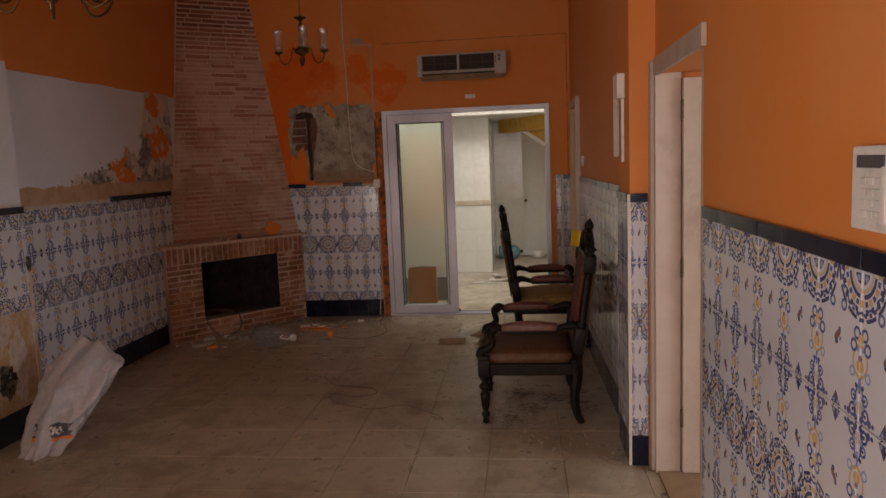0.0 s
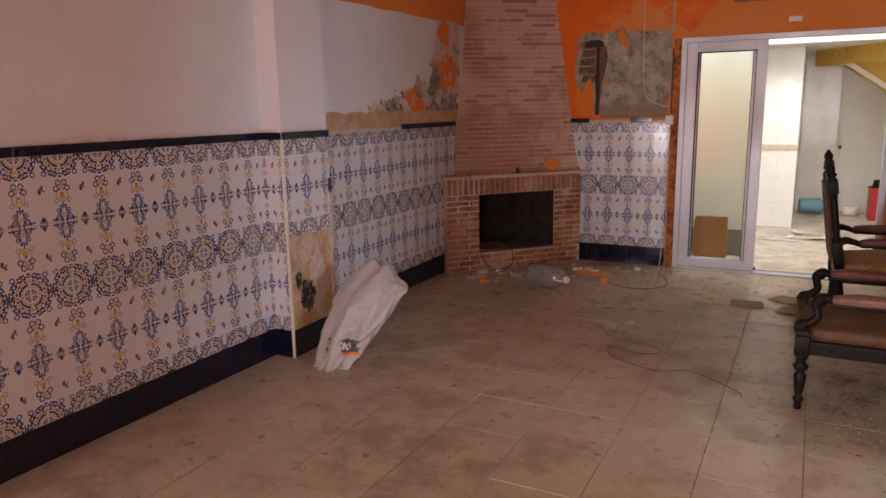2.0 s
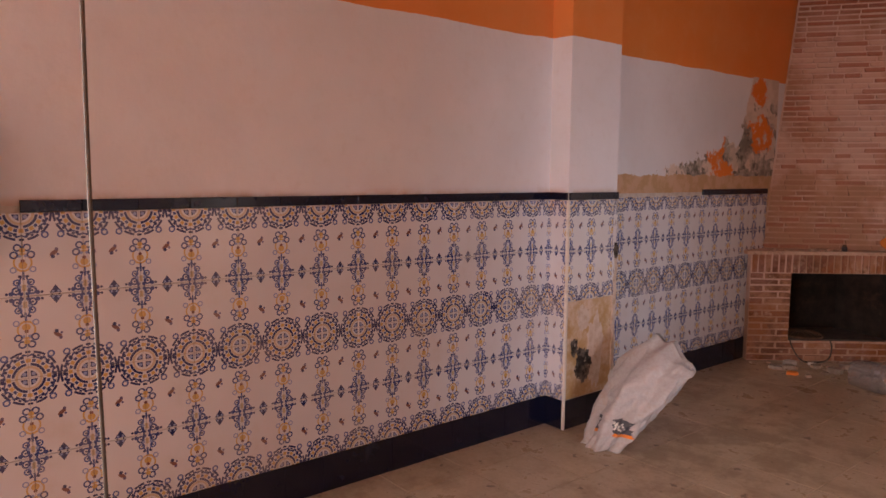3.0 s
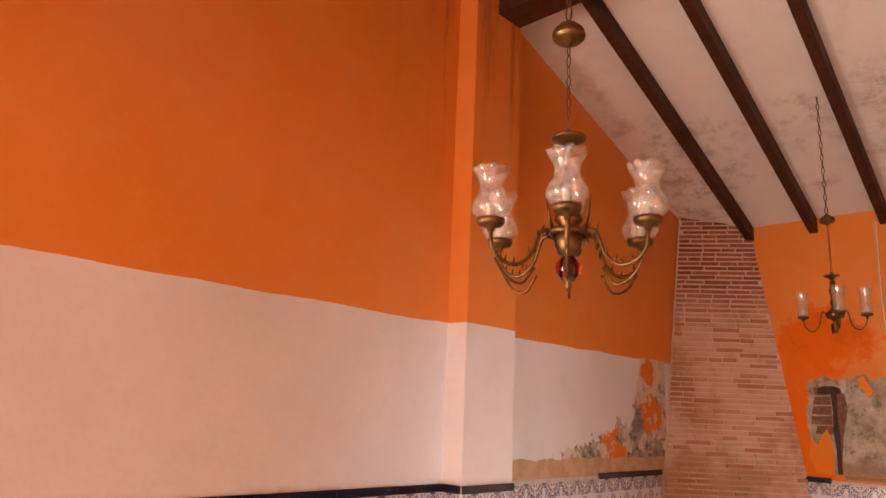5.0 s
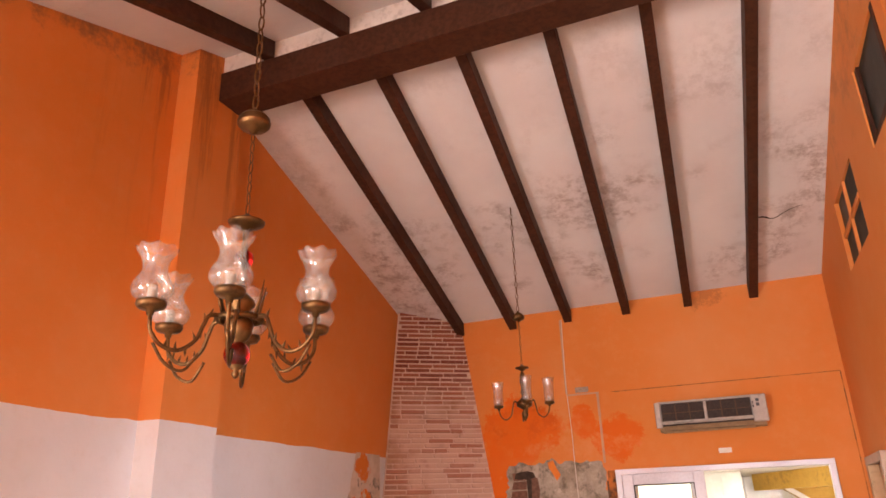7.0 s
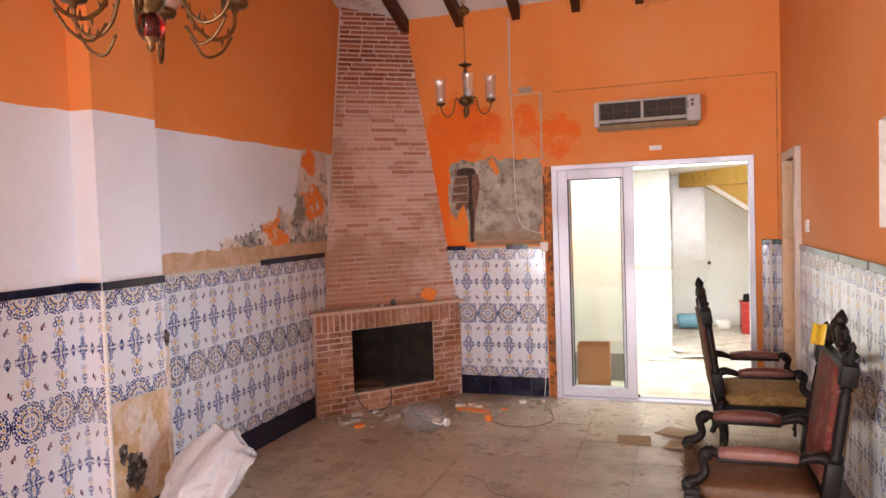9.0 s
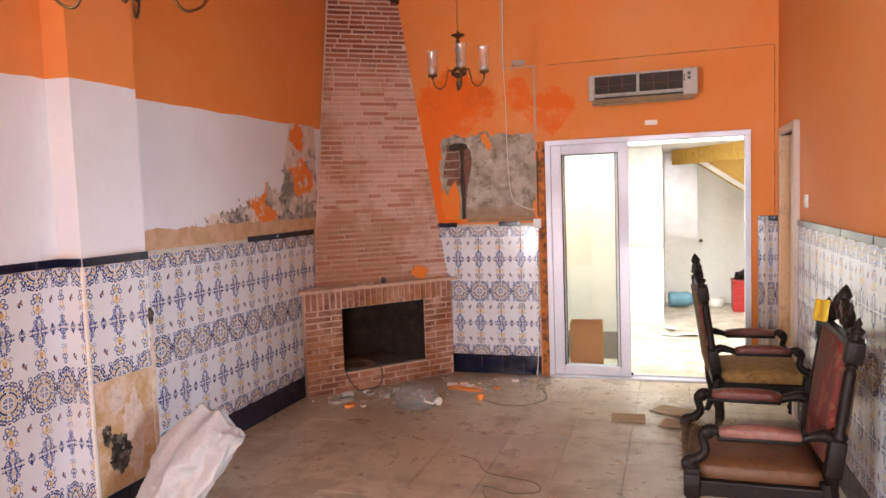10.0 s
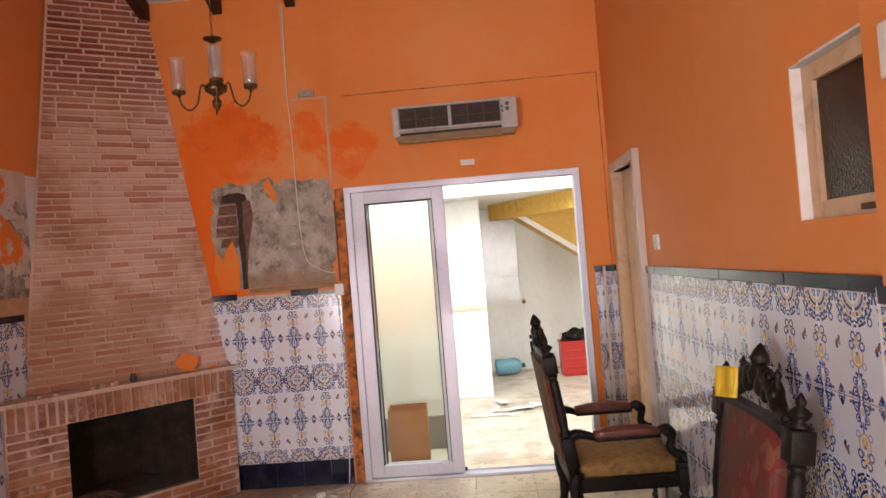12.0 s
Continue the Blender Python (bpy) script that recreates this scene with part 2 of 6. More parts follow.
def azulejo():
    """Blue, ochre and navy majolica drawing on a white glazed tile, 0.2 x 0.3 m; the medallion's centre lies at the tile's upper corners."""
    p = Paint("painted_glazed_tile", 0.16)
    u, v, _ = p.split(p.vector("UV"))
    a = u.least(u.op("MULTIPLY_ADD", -1.0, 1.0)) * 0.2
    d = (u - 0.5).size() * 0.2
    b, k = (v.op("MULTIPLY_ADD", -1.0, 1.0)) * 0.3, v * 0.3
    wob = p.noise(90, 3, 0.6, p.vector("UV"))
    shade = p.noise(160, 3, 0.6, p.vector("UV"))
    r, th = (a * a + b * b).op("SQRT"), b.op("ARCTAN2", a)
    navy, blue, light, ochre, brown = (0.018, 0.028, 0.12), (0.06, 0.10, 0.31), (0.25, 0.32, 0.55), (0.58, 0.38, 0.14), (0.2, 0.09, 0.08)
    c = p.mix(p.noise(1.7, 3).ramp(0.35, 0.7), (0.66, 0.675, 0.72), (0.61, 0.615, 0.65))
    blue_mix = p.mix(shade.ramp(0.4, 0.6), navy, blue)

    def lay(mask, colour):
        nonlocal c
        c = p.mix(mask * wob.ramp(0.3, 0.36, 0.7, 1.0), c, colour)

    def ring(rr, radius, half):
        return (rr - radius).size().under(half)

    def disc(px, py, x0, y0, radius):
        return ((px - x0) * (px - x0) + (py - y0) * (py - y0)).op("SQRT")

    # medallion
    lobes = (th * 12).op("SINE")
    lay(ring(r, 0.096, 0.0042) * (lobes.over(-0.8)), navy)
    lay(ring(disc(a, b, 0.074, 0.080, 0), 0.010, 0.003), blue)
    lay(ring(r, 0.086, 0.004) * ((th * 28).op("SINE").over(-0.1)), navy)
    lay(ring(r + lobes * 0.004, 0.081, 0.003), blue_mix)
    lay(ring(r, 0.079, 0.006) * ((th * 20).op("SINE").over(0.25)), navy)
    lay(ring(r, 0.064, 0.007) * ((th * 12).op("COSINE").over(0.2)), ochre)
    lay(ring(r, 0.064, 0.0055) * ((th * 12).op("COSINE").under(-0.45)), blue_mix)
    lay(ring(r, 0.050, 0.0048) * th.over(0.12) * th.under(1.45), navy)
    lay(ring(r, 0.039, 0.0045), (0.55, 0.45, 0.33))
    lay(r.under(0.027) * a.over(0.0045) * b.over(0.0045), navy)
    lay(disc(a, b, 0.014, 0.014, 0).under(0.007), light)
    # crown and scrolls between medallion and flower
    crown = (a / 0.030) * (a / 0.030) + ((k - 0.122) / 0.034) * ((k - 0.122) / 0.034)
    lay(crown.under(1.0) * crown.over(0.62), ochre)
    lay(disc(a, k, 0.0, 0.112, 0).under(0.013), ochre)
    lay(disc(a, k, 0.0, 0.128, 0).under(0.006), brown)
    lay(disc(a, k, 0.009, 0.146, 0).under(0.006), light)
    lay(ring(disc(a, k, 0.026, 0.150, 0), 0.011, 0.003), blue_mix)
    lay(ring(disc(a, k, 0.014, 0.176, 0), 0.011, 0.003), blue_mix)
    lay(disc(a, k, 0.0, 0.166, 0).under(0.009), ochre)
    lay(ring(disc(a, k, 0.030, 0.096, 0), 0.009, 0.0024), light)
    lay(a.under(0.0028) * ring(k, 0.074, 0.016), blue)
    # flower at the lower corners: two pairs of curls on a stem
    lay((a - 0.010 - (k * 50).op("SINE") * 0.008).size().under(0.003) * k.under(0.075), blue_mix)
    lay(ring(disc(a, k, 0.024, 0.020, 0), 0.012, 0.0034), blue_mix)
    lay(ring(disc(a, k, 0.021, 0.050, 0), 0.010, 0.0028), blue)
    lay(disc(a, k, 0.024, 0.020, 0).under(0.004), navy)
    lay(disc(a, k, 0.021, 0.050, 0).under(0.0035), navy)
    lay(disc(a, k, 0.013, 0.034, 0).under(0.006), light)
    lay(disc(a, k, 0.041, 0.011, 0).under(0.008), blue_mix)
    lay(disc(a, k, 0.055, 0.011, 0).under(0.005), navy)
    lay(disc(a, k, 0.0085, 0.0085, 0).under(0.0065), blue_mix)
    lay(disc(a, k, 0.012, 0.072, 0).under(0.005), navy)
    lay(a.under(0.006) * ring(k, 0.030, 0.012), (0.5, 0.42, 0.3))
    # three-leaf diamond at mid foot, small sprig in the field
    lay(k.over(0.004) * d.under((k * -0.7) + 0.024), navy)
    lay(disc(d, k, 0.009, 0.010, 0).under(0.0045), light)
    lay(disc(d, k, 0.012, 0.0, 0).under(0.003), navy)
    e = (u - 0.5) * 0.2
    lay(((e * 0.8 + (k - 0.152) * 0.6) / 0.017).op("POWER", 2.0) .op("ADD", (((k - 0.152) * 0.8 - e * 0.6) / 0.0075).op("POWER", 2.0)).under(1.0), brown)
    lay(disc(e, k, -0.004, 0.138, 0).under(0.007), navy)
    lay(disc(e, k, 0.013, 0.146, 0).under(0.0045), (0.1, 0.1, 0.25))
    lay(disc(e, k, 0.009, 0.165, 0).under(0.006), (0.12, 0.1, 0.2))
    dirt = p.noise(3, 6, 0.7).ramp(0.5, 0.75, 0, 0.3)
    c = p.mix(dirt, c, (0.5, 0.42, 0.33))
    c = p.mix(p.chance().ramp(0, 1, 0, 0.12), c, (0.5, 0.47, 0.46))
    p.set("Base Color", c)
    p.set("Roughness", p.noise(5, 4).ramp(0.3, 0.7, 0.08, 0.24))
    p.bump(p.noise(14, 3), 0.05, 0.003)
    return p.mat


def brick_paint():
    p = Paint("worn_thin_brick", 0.9)
    n, f = p.noise(3, 5), p.noise(40, 5)
    c = p.mix(p.chance().ramp(0, 1), (0.20, 0.05, 0.03), (0.36, 0.125, 0.07))
    z = p.place()[2]
    c = p.mix(f.ramp(0.45, 0.75, 0, 0.4), c, (0.45, 0.26, 0.18))
    c = p.mix(n.ramp(0.30, 0.46, 0.45, 1) * z.ramp(3.2, 2.6) * z.ramp(0.85, 1.0, 0.35, 1) * p.chance().ramp(0.55, 0.95, 0.95, 0.2), c, p.mix(p.noise(1.1, 5).ramp(0.45, 0.55), (0.60, 0.40, 0.32), (0.42, 0.24, 0.15)))
    c = p.mix(p.noise(1.6, 5).ramp(0.6, 0.75, 0, 0.5), c, (0.2, 0.12, 0.08))
    low = z.ramp(0.9, 0.82)
    c = p.mix(low * p.chance().ramp(0.25, 0.75, 0.0, 0.75), c, (0.47, 0.27, 0.17))
    c = p.mix(low * p.noise(2.2, 5, 0.7).ramp(0.5, 0.62, 0, 0.7), c, (0.36, 0.13, 0.035))
    c = p.mix(low * p.noise(4, 6, 0.7).ramp(0.45, 0.62, 0, 0.75), c, (0.13, 0.05, 0.022))
    c = p.mix(low * p.noise(6, 6, 0.75).ramp(0.55, 0.66, 0, 0.7), c, (0.6, 0.43, 0.33))
    p.set("Base Color", c).bump(f, 0.5, 0.004)
    return p.mat


def glass(name, rough=0.02, tint=(0.97, 0.99, 0.98)):
    p = Paint(name, rough)
    p.set("Base Color", tint).set("Transmission Weight", 1.0).set("IOR", 1.45)
    return p.mat


def pane_glass():
    """A thin clear pane: light passes straight, with a faint mirror on top."""
    p = Paint("thin_pane_glass")
    nodes, links = p.tree.nodes, p.tree.links
    clear, shine, blend = nodes.new("ShaderNodeBsdfTransparent"), nodes.new("ShaderNodeBsdfGlossy"), nodes.new("ShaderNodeMixShader")
    clear.inputs[0].default_value = (0.955, 0.985, 0.955, 1)
    shine.inputs["Roughness"].default_value = 0.02
    blend.inputs[0].default_value = 0.03
    links.new(clear.outputs[0], blend.inputs[1])
    links.new(shine.outputs[0], blend.inputs[2])
    links.new(blend.outputs[0], nodes["Material Output"].inputs["Surface"])
    return p.mat


def etched_glass():
    """Clear thin glass with a frosted, etched pattern and a bright gloss."""
    p = Paint("etched_clear_glass")
    nodes, links = p.tree.nodes, p.tree.links
    clear, frost, shine = nodes.new("ShaderNodeBsdfTransparent"), nodes.new("ShaderNodeBsdfDiffuse"), nodes.new("ShaderNodeBsdfGlossy")
    clear.inputs[0].default_value = (0.93, 0.92, 0.9, 1)
    frost.inputs[0].default_value = (0.78, 0.78, 0.76, 1)
    shine.inputs["Roughness"].default_value = 0.12
    etched = (p.noise(90, 4, 0.6).ramp(0.45, 0.65, 0.04, 0.17))
    first, second = nodes.new("ShaderNodeMixShader"), nodes.new("ShaderNodeMixShader")
    links.new(etched.socket, first.inputs[0])
    links.new(clear.outputs[0], first.inputs[1])
    links.new(frost.outputs[0], first.inputs[2])
    second.inputs[0].default_value = 0.07
    links.new(first.outputs[0], second.inputs[1])
    links.new(shine.outputs[0], second.inputs[2])
    links.new(second.outputs[0], nodes["Material Output"].inputs["Surface"])
    return p.mat


def thin_plastic():
    """Thin dusty clear plastic: mostly see-through, with a gloss and a milky film."""
    p = Paint("thin_clear_plastic")
    nodes, links = p.tree.nodes, p.tree.links
    clear, film, shine = nodes.new("ShaderNodeBsdfTransparent"), nodes.new("ShaderNodeBsdfDiffuse"), nodes.new("ShaderNodeBsdfGlossy")
    clear.inputs[0].default_value = (0.88, 0.9, 0.92, 1)
    film.inputs[0].default_value = (0.5, 0.5, 0.52, 1)
    shine.inputs["Roughness"].default_value = 0.1
    first, second = nodes.new("ShaderNodeMixShader"), nodes.new("ShaderNodeMixShader")
    links.new(p.noise(25, 5, 0.7).ramp(0.35, 0.7, 0.08, 0.32).socket, first.inputs[0])
    links.new(clear.outputs[0], first.inputs[1])
    links.new(film.outputs[0], first.inputs[2])
    second.inputs[0].default_value = 0.12
    links.new(first.outputs[0], second.inputs[1])
    links.new(shine.outputs[0], second.inputs[2])
    links.new(second.outputs[0], nodes["Material Output"].inputs["Surface"])
    return p.mat


def hood_mortar():
    """Pale pink joints above, smeared over with tan below."""
    p = Paint("smeared_mortar", 0.95)
    z = p.place()[2]
    n, f = p.noise(3, 5), p.noise(30, 5, 0.7)
    c = p.mix(f.ramp(0.3, 0.7), (0.70, 0.54, 0.46), (0.61, 0.45, 0.37))
    c = p.mix(n.ramp(0.30, 0.48, 0.3, 0.95) * z.ramp(3.0, 2.5), c, p.mix(p.noise(1.1, 5).ramp(0.45, 0.55), (0.66, 0.47, 0.39), (0.48, 0.29, 0.195)))
    p.set("Base Color", c).bump(f, 0.4, 0.005)
    return p.mat


M = {
    "orange": orange_paint(), "back": back_wall_paint(), "left": left_wall_paint(), "cement": cement(), "ceiling": ceiling_paint(),
    "tile": azulejo(),
    "navy": plain("navy_glazed_tile", (0.005, 0.006, 0.02), (0.008, 0.01, 0.028), 0.16, scale=9, bump=0.03, dirt=(0.05, 0.045, 0.04)),
    "grout": plain("grey_grout", (0.55, 0.52, 0.48), (0.42, 0.39, 0.35), 0.9),
    "floor": floor_dirt("dusty_floor_tile", (0.475, 0.38, 0.27), (0.40, 0.31, 0.208), 0.22),
    "floor_joint": plain("floor_joint", (0.29, 0.225, 0.155), (0.34, 0.265, 0.19), 0.95),
    "kitchen_floor": floor_dirt("pale_kitchen_floor", (0.56, 0.49, 0.40), (0.47, 0.40, 0.31), 0.3),
    "beam": plain("dark_stained_wood", (0.042, 0.014, 0.007), (0.075, 0.026, 0.013), 0.6, scale=30, bump=0.2, dirt=(0.02, 0.01, 0.006)),
    "brick": brick_paint(),
    "mortar": plain("pinkish_mortar", (0.63, 0.46, 0.36), (0.54, 0.37, 0.275), 0.95, scale=30, bump=0.4, dirty=0.4),
    # fireplace soot; also the black for the ceiling crack and the unlit window backing
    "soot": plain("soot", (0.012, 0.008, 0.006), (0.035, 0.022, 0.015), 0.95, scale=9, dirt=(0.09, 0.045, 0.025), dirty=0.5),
    "white_paint": plain("white_paint", (0.75, 0.72, 0.68), (0.68, 0.64, 0.6), 0.6),
    "aluminium": plain("silver_aluminium", (0.52, 0.52, 0.57), (0.47, 0.47, 0.52), 0.45, 0.4, scale=60, bump=0.03, dirty=0.04),
    "black_rubber": plain("black_rubber", (0.02, 0.02, 0.02), (0.03, 0.03, 0.03), 0.6, bump=0),
    "glass": pane_glass(), "hood_mortar": hood_mortar(),
    "wavy_tile": plain("wavy_relief_tile", (0.78, 0.77, 0.73), (0.72, 0.7, 0.65), 0.06, scale=11, bump=0.9, dirty=0.1, dirt=(0.5, 0.42, 0.3)),
    "white_tile": plain("white_glazed_tile", (0.78, 0.77, 0.73), (0.74, 0.72, 0.67), 0.12, scale=12, bump=0.02, dirty=0.1, dirt=(0.5, 0.42, 0.3)),
    "clean_white": plain("clean_white_paint", (0.76, 0.76, 0.73), (0.72, 0.72, 0.68), 0.6, dirty=0.03),
    "grey_skirting": plain("grey_skirting_paint", (0.2, 0.19, 0.18), (0.26, 0.25, 0.23), 0.7),
    "yellow": plain("ochre_yellow_paint", (0.66, 0.4, 0.08), (0.6, 0.35, 0.07), 0.6),
    "door_pink": plain("yellowed_white_door_paint", (0.54, 0.43, 0.35), (0.48, 0.37, 0.30), 0.5, scale=8, dirty=0.15, blotch=1.5),
    "door_tan": plain("tan_door_paint", (0.62, 0.42, 0.25), (0.56, 0.37, 0.21), 0.5),
    "black_wood": plain("black_stained_carved_wood", (0.007, 0.0045, 0.004), (0.013, 0.008, 0.006), 0.45, scale=45, bump=0.45, dirt=(0.05, 0.025, 0.014), dirty=0.5, local=True),
    "seat_cloth": plain("worn_brown_upholstery", (0.075, 0.027, 0.008), (0.115, 0.045, 0.013), 0.6, scale=30, blotch=6, bump=0.4, dirt=(0.15, 0.07, 0.03), dirty=0.4, local=True),
    "seat_gold": plain("worn_ochre_velvet", (0.34, 0.2, 0.06), (0.24, 0.125, 0.035), 0.8, scale=30, blotch=5, bump=0.3, dirt=(0.12, 0.06, 0.02), dirty=0.5, local=True),
    "red_leather": plain("cracked_red_leather", (0.14, 0.034, 0.02), (0.085, 0.02, 0.013), 0.45, scale=30, blotch=5, dirt=(0.27, 0.12, 0.08), dirty=0.7, local=True),
    "pink_leather": plain("faded_pink_leather", (0.21, 0.09, 0.068), (0.15, 0.055, 0.04), 0.5, scale=30, blotch=6, dirt=(0.14, 0.05, 0.04), dirty=0.5, local=True),
    "brass": plain("tarnished_brass", (0.19, 0.10, 0.04), (0.11, 0.058, 0.024), 0.42, 0.9, scale=30, bump=0.1, dirt=(0.06, 0.03, 0.015), dirty=0.6, local=True),
    "red_glass": glass("ruby_glass", 0.05, (0.5, 0.02, 0.02)),
    "shade_glass": etched_glass(),
    "candle": plain("ivory_lamp_holder", (0.36, 0.3, 0.24), (0.3, 0.25, 0.2), 0.5, bump=0, dirty=0.2),
    "sack": plain("white_woven_plastic", (0.46, 0.435, 0.43), (0.40, 0.37, 0.365), 0.6, scale=60, bump=0.2, dirt=(0.45, 0.36, 0.28), dirty=0.5),
    "orange_flake": plain("fallen_orange_paint", (0.78, 0.24, 0.04), (0.72, 0.2, 0.03), 0.75),
    "rubble": plain("grey_rubble", (0.42, 0.36, 0.3), (0.3, 0.24, 0.19), 0.95, scale=40, bump=0.4),
    "cardboard": plain("brown_cardboard", (0.34, 0.22, 0.12), (0.28, 0.175, 0.095), 0.85, scale=15),
    "black_cable": plain("dark_cable", (0.06, 0.048, 0.038), (0.1, 0.08, 0.06), 0.6, bump=0),
    "white_plastic": plain("aged_white_plastic", (0.74, 0.71, 0.66), (0.68, 0.64, 0.58), 0.4, bump=0.02, dirty=0.2),
    "ac_white": plain("yellowed_white_casing", (0.46, 0.42, 0.38), (0.40, 0.36, 0.32), 0.45, bump=0.02, dirty=0.3),
    "ac_mesh_and_shade": plain("dark_mesh_and_shade", (0.035, 0.024, 0.02), (0.055, 0.04, 0.034), 0.8, scale=80),
    "clear_plastic": thin_plastic(),
    "blue_plastic": plain("blue_plastic", (0.16, 0.34, 0.42), (0.12, 0.28, 0.36), 0.25, bump=0.02),
    "red_plastic": plain("red_plastic", (0.4, 0.02, 0.015), (0.32, 0.015, 0.012), 0.4, bump=0.02),
    "red_cloth": plain("crumpled_red_cloth", (0.22, 0.012, 0.022), (0.15, 0.008, 0.016), 0.85, scale=60, blotch=6),
    "yellow_paper": plain("yellow_plastic_wrapper", (0.6, 0.4, 0.025), (0.5, 0.31, 0.02), 0.35, scale=12),
    "dark_grey": plain("dark_grey_metal", (0.03, 0.032, 0.04), (0.04, 0.042, 0.05), 0.45, bump=0.03),
    "iron": plain("rusty_iron", (0.1, 0.06, 0.04), (0.16, 0.09, 0.05), 0.7, 0.4, scale=30),
    "grey_print": plain("grey_print", (0.06, 0.06, 0.07), (0.09, 0.09, 0.1), 0.7, bump=0),
    "rot_wood": plain("rotten_painted_wood", (0.6, 0.19, 0.04), (0.2, 0.08, 0.03), 0.9, scale=14, blotch=4, bump=0.5, dirt=(0.05, 0.03, 0.02), dirty=0.8),
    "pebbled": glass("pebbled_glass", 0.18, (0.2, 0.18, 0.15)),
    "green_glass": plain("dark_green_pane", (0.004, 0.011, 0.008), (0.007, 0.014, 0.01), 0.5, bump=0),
    "straw": plain("dry_straw", (0.16, 0.095, 0.045), (0.10, 0.055, 0.025), 0.9),
    "ash": plain("grey_ash", (0.1, 0.08, 0.07), (0.05, 0.042, 0.036), 0.95, scale=30, bump=0.6),
}
M["beam"].node_tree.nodes["Principled BSDF"].inputs["Specular IOR Level"].default_value = 0.25
M["black_wood"].node_tree.nodes["Principled BSDF"].inputs["Specular IOR Level"].default_value = 0.16


def stained_plaster():
    p = Paint("stained_bare_plaster", 0.92)
    a, b = p.noise(5, 6, 0.7), p.noise(18, 6, 0.7)
    c = p.mix(a.ramp(0.38, 0.6), (0.46, 0.3, 0.14), (0.62, 0.5, 0.4))
    c = p.mix(b.ramp(0.58, 0.7, 0, 0.7), c, (0.3, 0.18, 0.08))
    p.set("Base Color", c).bump(b + a, 0.5, 0.01)
    return p.mat


M["plaster"] = stained_plaster()
M["old_brick"] = plain("dusty_old_brick", (0.13, 0.06, 0.04), (0.21, 0.11, 0.075), 0.95, scale=25, bump=0.5, dirt=(0.3, 0.22, 0.16), dirty=0.4)
M["old_wood"] = plain("charred_old_wood", (0.03, 0.02, 0.014), (0.07, 0.042, 0.028), 0.9, scale=30, bump=0.5, dirt=(0.12, 0.08, 0.055), dirty=0.5)
M["bright_orange"] = plain("bright_orange_plaster", (0.78, 0.18, 0.01), (0.72, 0.22, 0.03), 0.85, scale=10, dirt=(0.5, 0.3, 0.18), dirty=0.5)


def worn_brocade():
    """Red woven cloth with paler gold scrolls, worn through to brown."""
    p = Paint("worn_red_brocade", 0.8)
    vec = p.vector("Object")
    wave, wear, fine = p.noise(9, 3, 0.5, vec), p.noise(4, 6, 0.7, vec), p.noise(60, 4, 0.6, vec)
    scroll = (wave * 22).op("SINE")
    c = p.mix(scroll.ramp(0.1, 0.5), (0.15, 0.012, 0.009), (0.19, 0.06, 0.028))
    c = p.mix(wear.ramp(0.45, 0.6, 0, 0.9), c, (0.085, 0.036, 0.018))
    c = p.mix(fine.ramp(0.5, 0.75, 0, 0.5), c, (0.09, 0.02, 0.014))
    p.set("Base Color", c).bump(fine + scroll * 0.3, 0.4, 0.003)
    return p.mat


M["brocade"] = worn_brocade()
M["carton"] = plain("orange_brown_carton", (0.42, 0.17, 0.06), (0.36, 0.145, 0.05), 0.85, scale=15)
M["filled_groove"] = plain("pale_filled_groove", (0.6, 0.36, 0.22), (0.5, 0.33, 0.24), 0.9, scale=25, bump=0.3)


def broken_hole():
    """A hollow's shade painted dark on a flat piece, with crumbled grey and pale plaster in it."""
    p = Paint("crumbled_dark_hollow", 0.95)
    a, b = p.noise(16, 6, 0.75), p.noise(45, 5, 0.7)
    c = p.mix(a.ramp(0.42, 0.6), (0.02, 0.016, 0.013), (0.17, 0.14, 0.115))
    c = p.mix(p.noise(24, 6, 0.7).ramp(0.6, 0.66, 0, 0.8), c, (0.5, 0.43, 0.36))
    p.set("Base Color", c).bump(a + b * 0.5, 1.0, 0.03)
    return p.mat


M["hollow"] = broken_hole()
M["pale_plaster"] = plain("pale_smeared_plaster", (0.62, 0.54, 0.48), (0.5, 0.4, 0.32), 0.9, scale=22, bump=0.4, blotch=5, dirt=(0.4, 0.27, 0.15), dirty=0.6)
M["border_tile"] = plain("faded_border_tile", (0.6, 0.5, 0.38), (0.52, 0.42, 0.3), 0.3, scale=14, bump=0.05)

# ---- building helpers ----
def link_mesh(name, bm, material, smooth=False):
    data = bpy.data.meshes.new(name)
    bm.normal_update()
    bm.to_mesh(data)
    bm.free()
    for m in material if isinstance(material, (list, tuple)) else [material]:
        data.materials.append(m)
    if smooth:
        data.polygons.foreach_set("use_smooth", [True] * len(data.polygons))
    return new(name, data)


def part(name, bm, material, parent=None, label="", smooth=False):
    ob = link_mesh(name, bm, material, smooth)
    ob.parent = parent
    return tagged(ob, label)


def thing(name, label, category, place=None, group="", kind=""):
    ob = new(name)
    ob.empty_display_size = 0.1
    ob.matrix_basis = place or Matrix()
    return tagged(ob, label, category, group, kind)


def add_box(bm, lo, hi, bevel=0.0, m=None):
    """A box between two corners, bevelled, placed by m."""
    lo, hi = Vector(lo), Vector(hi)
    made = bmesh.ops.create_cube(bm, size=1.0)["verts"]
    for v in made:
        v.co = Vector([l + (c + 0.5) * (h - l) for l, h, c in zip(lo, hi, v.co)])
    if m is not None:
        bmesh.ops.transform(bm, matrix=m, verts=made)
    if bevel:
        edges = list({e for v in made for e in v.link_edges})
        bmesh.ops.bevel(bm, geom=edges, offset=bevel, segments=2, affect="EDGES", profile=0.6)
    return bm


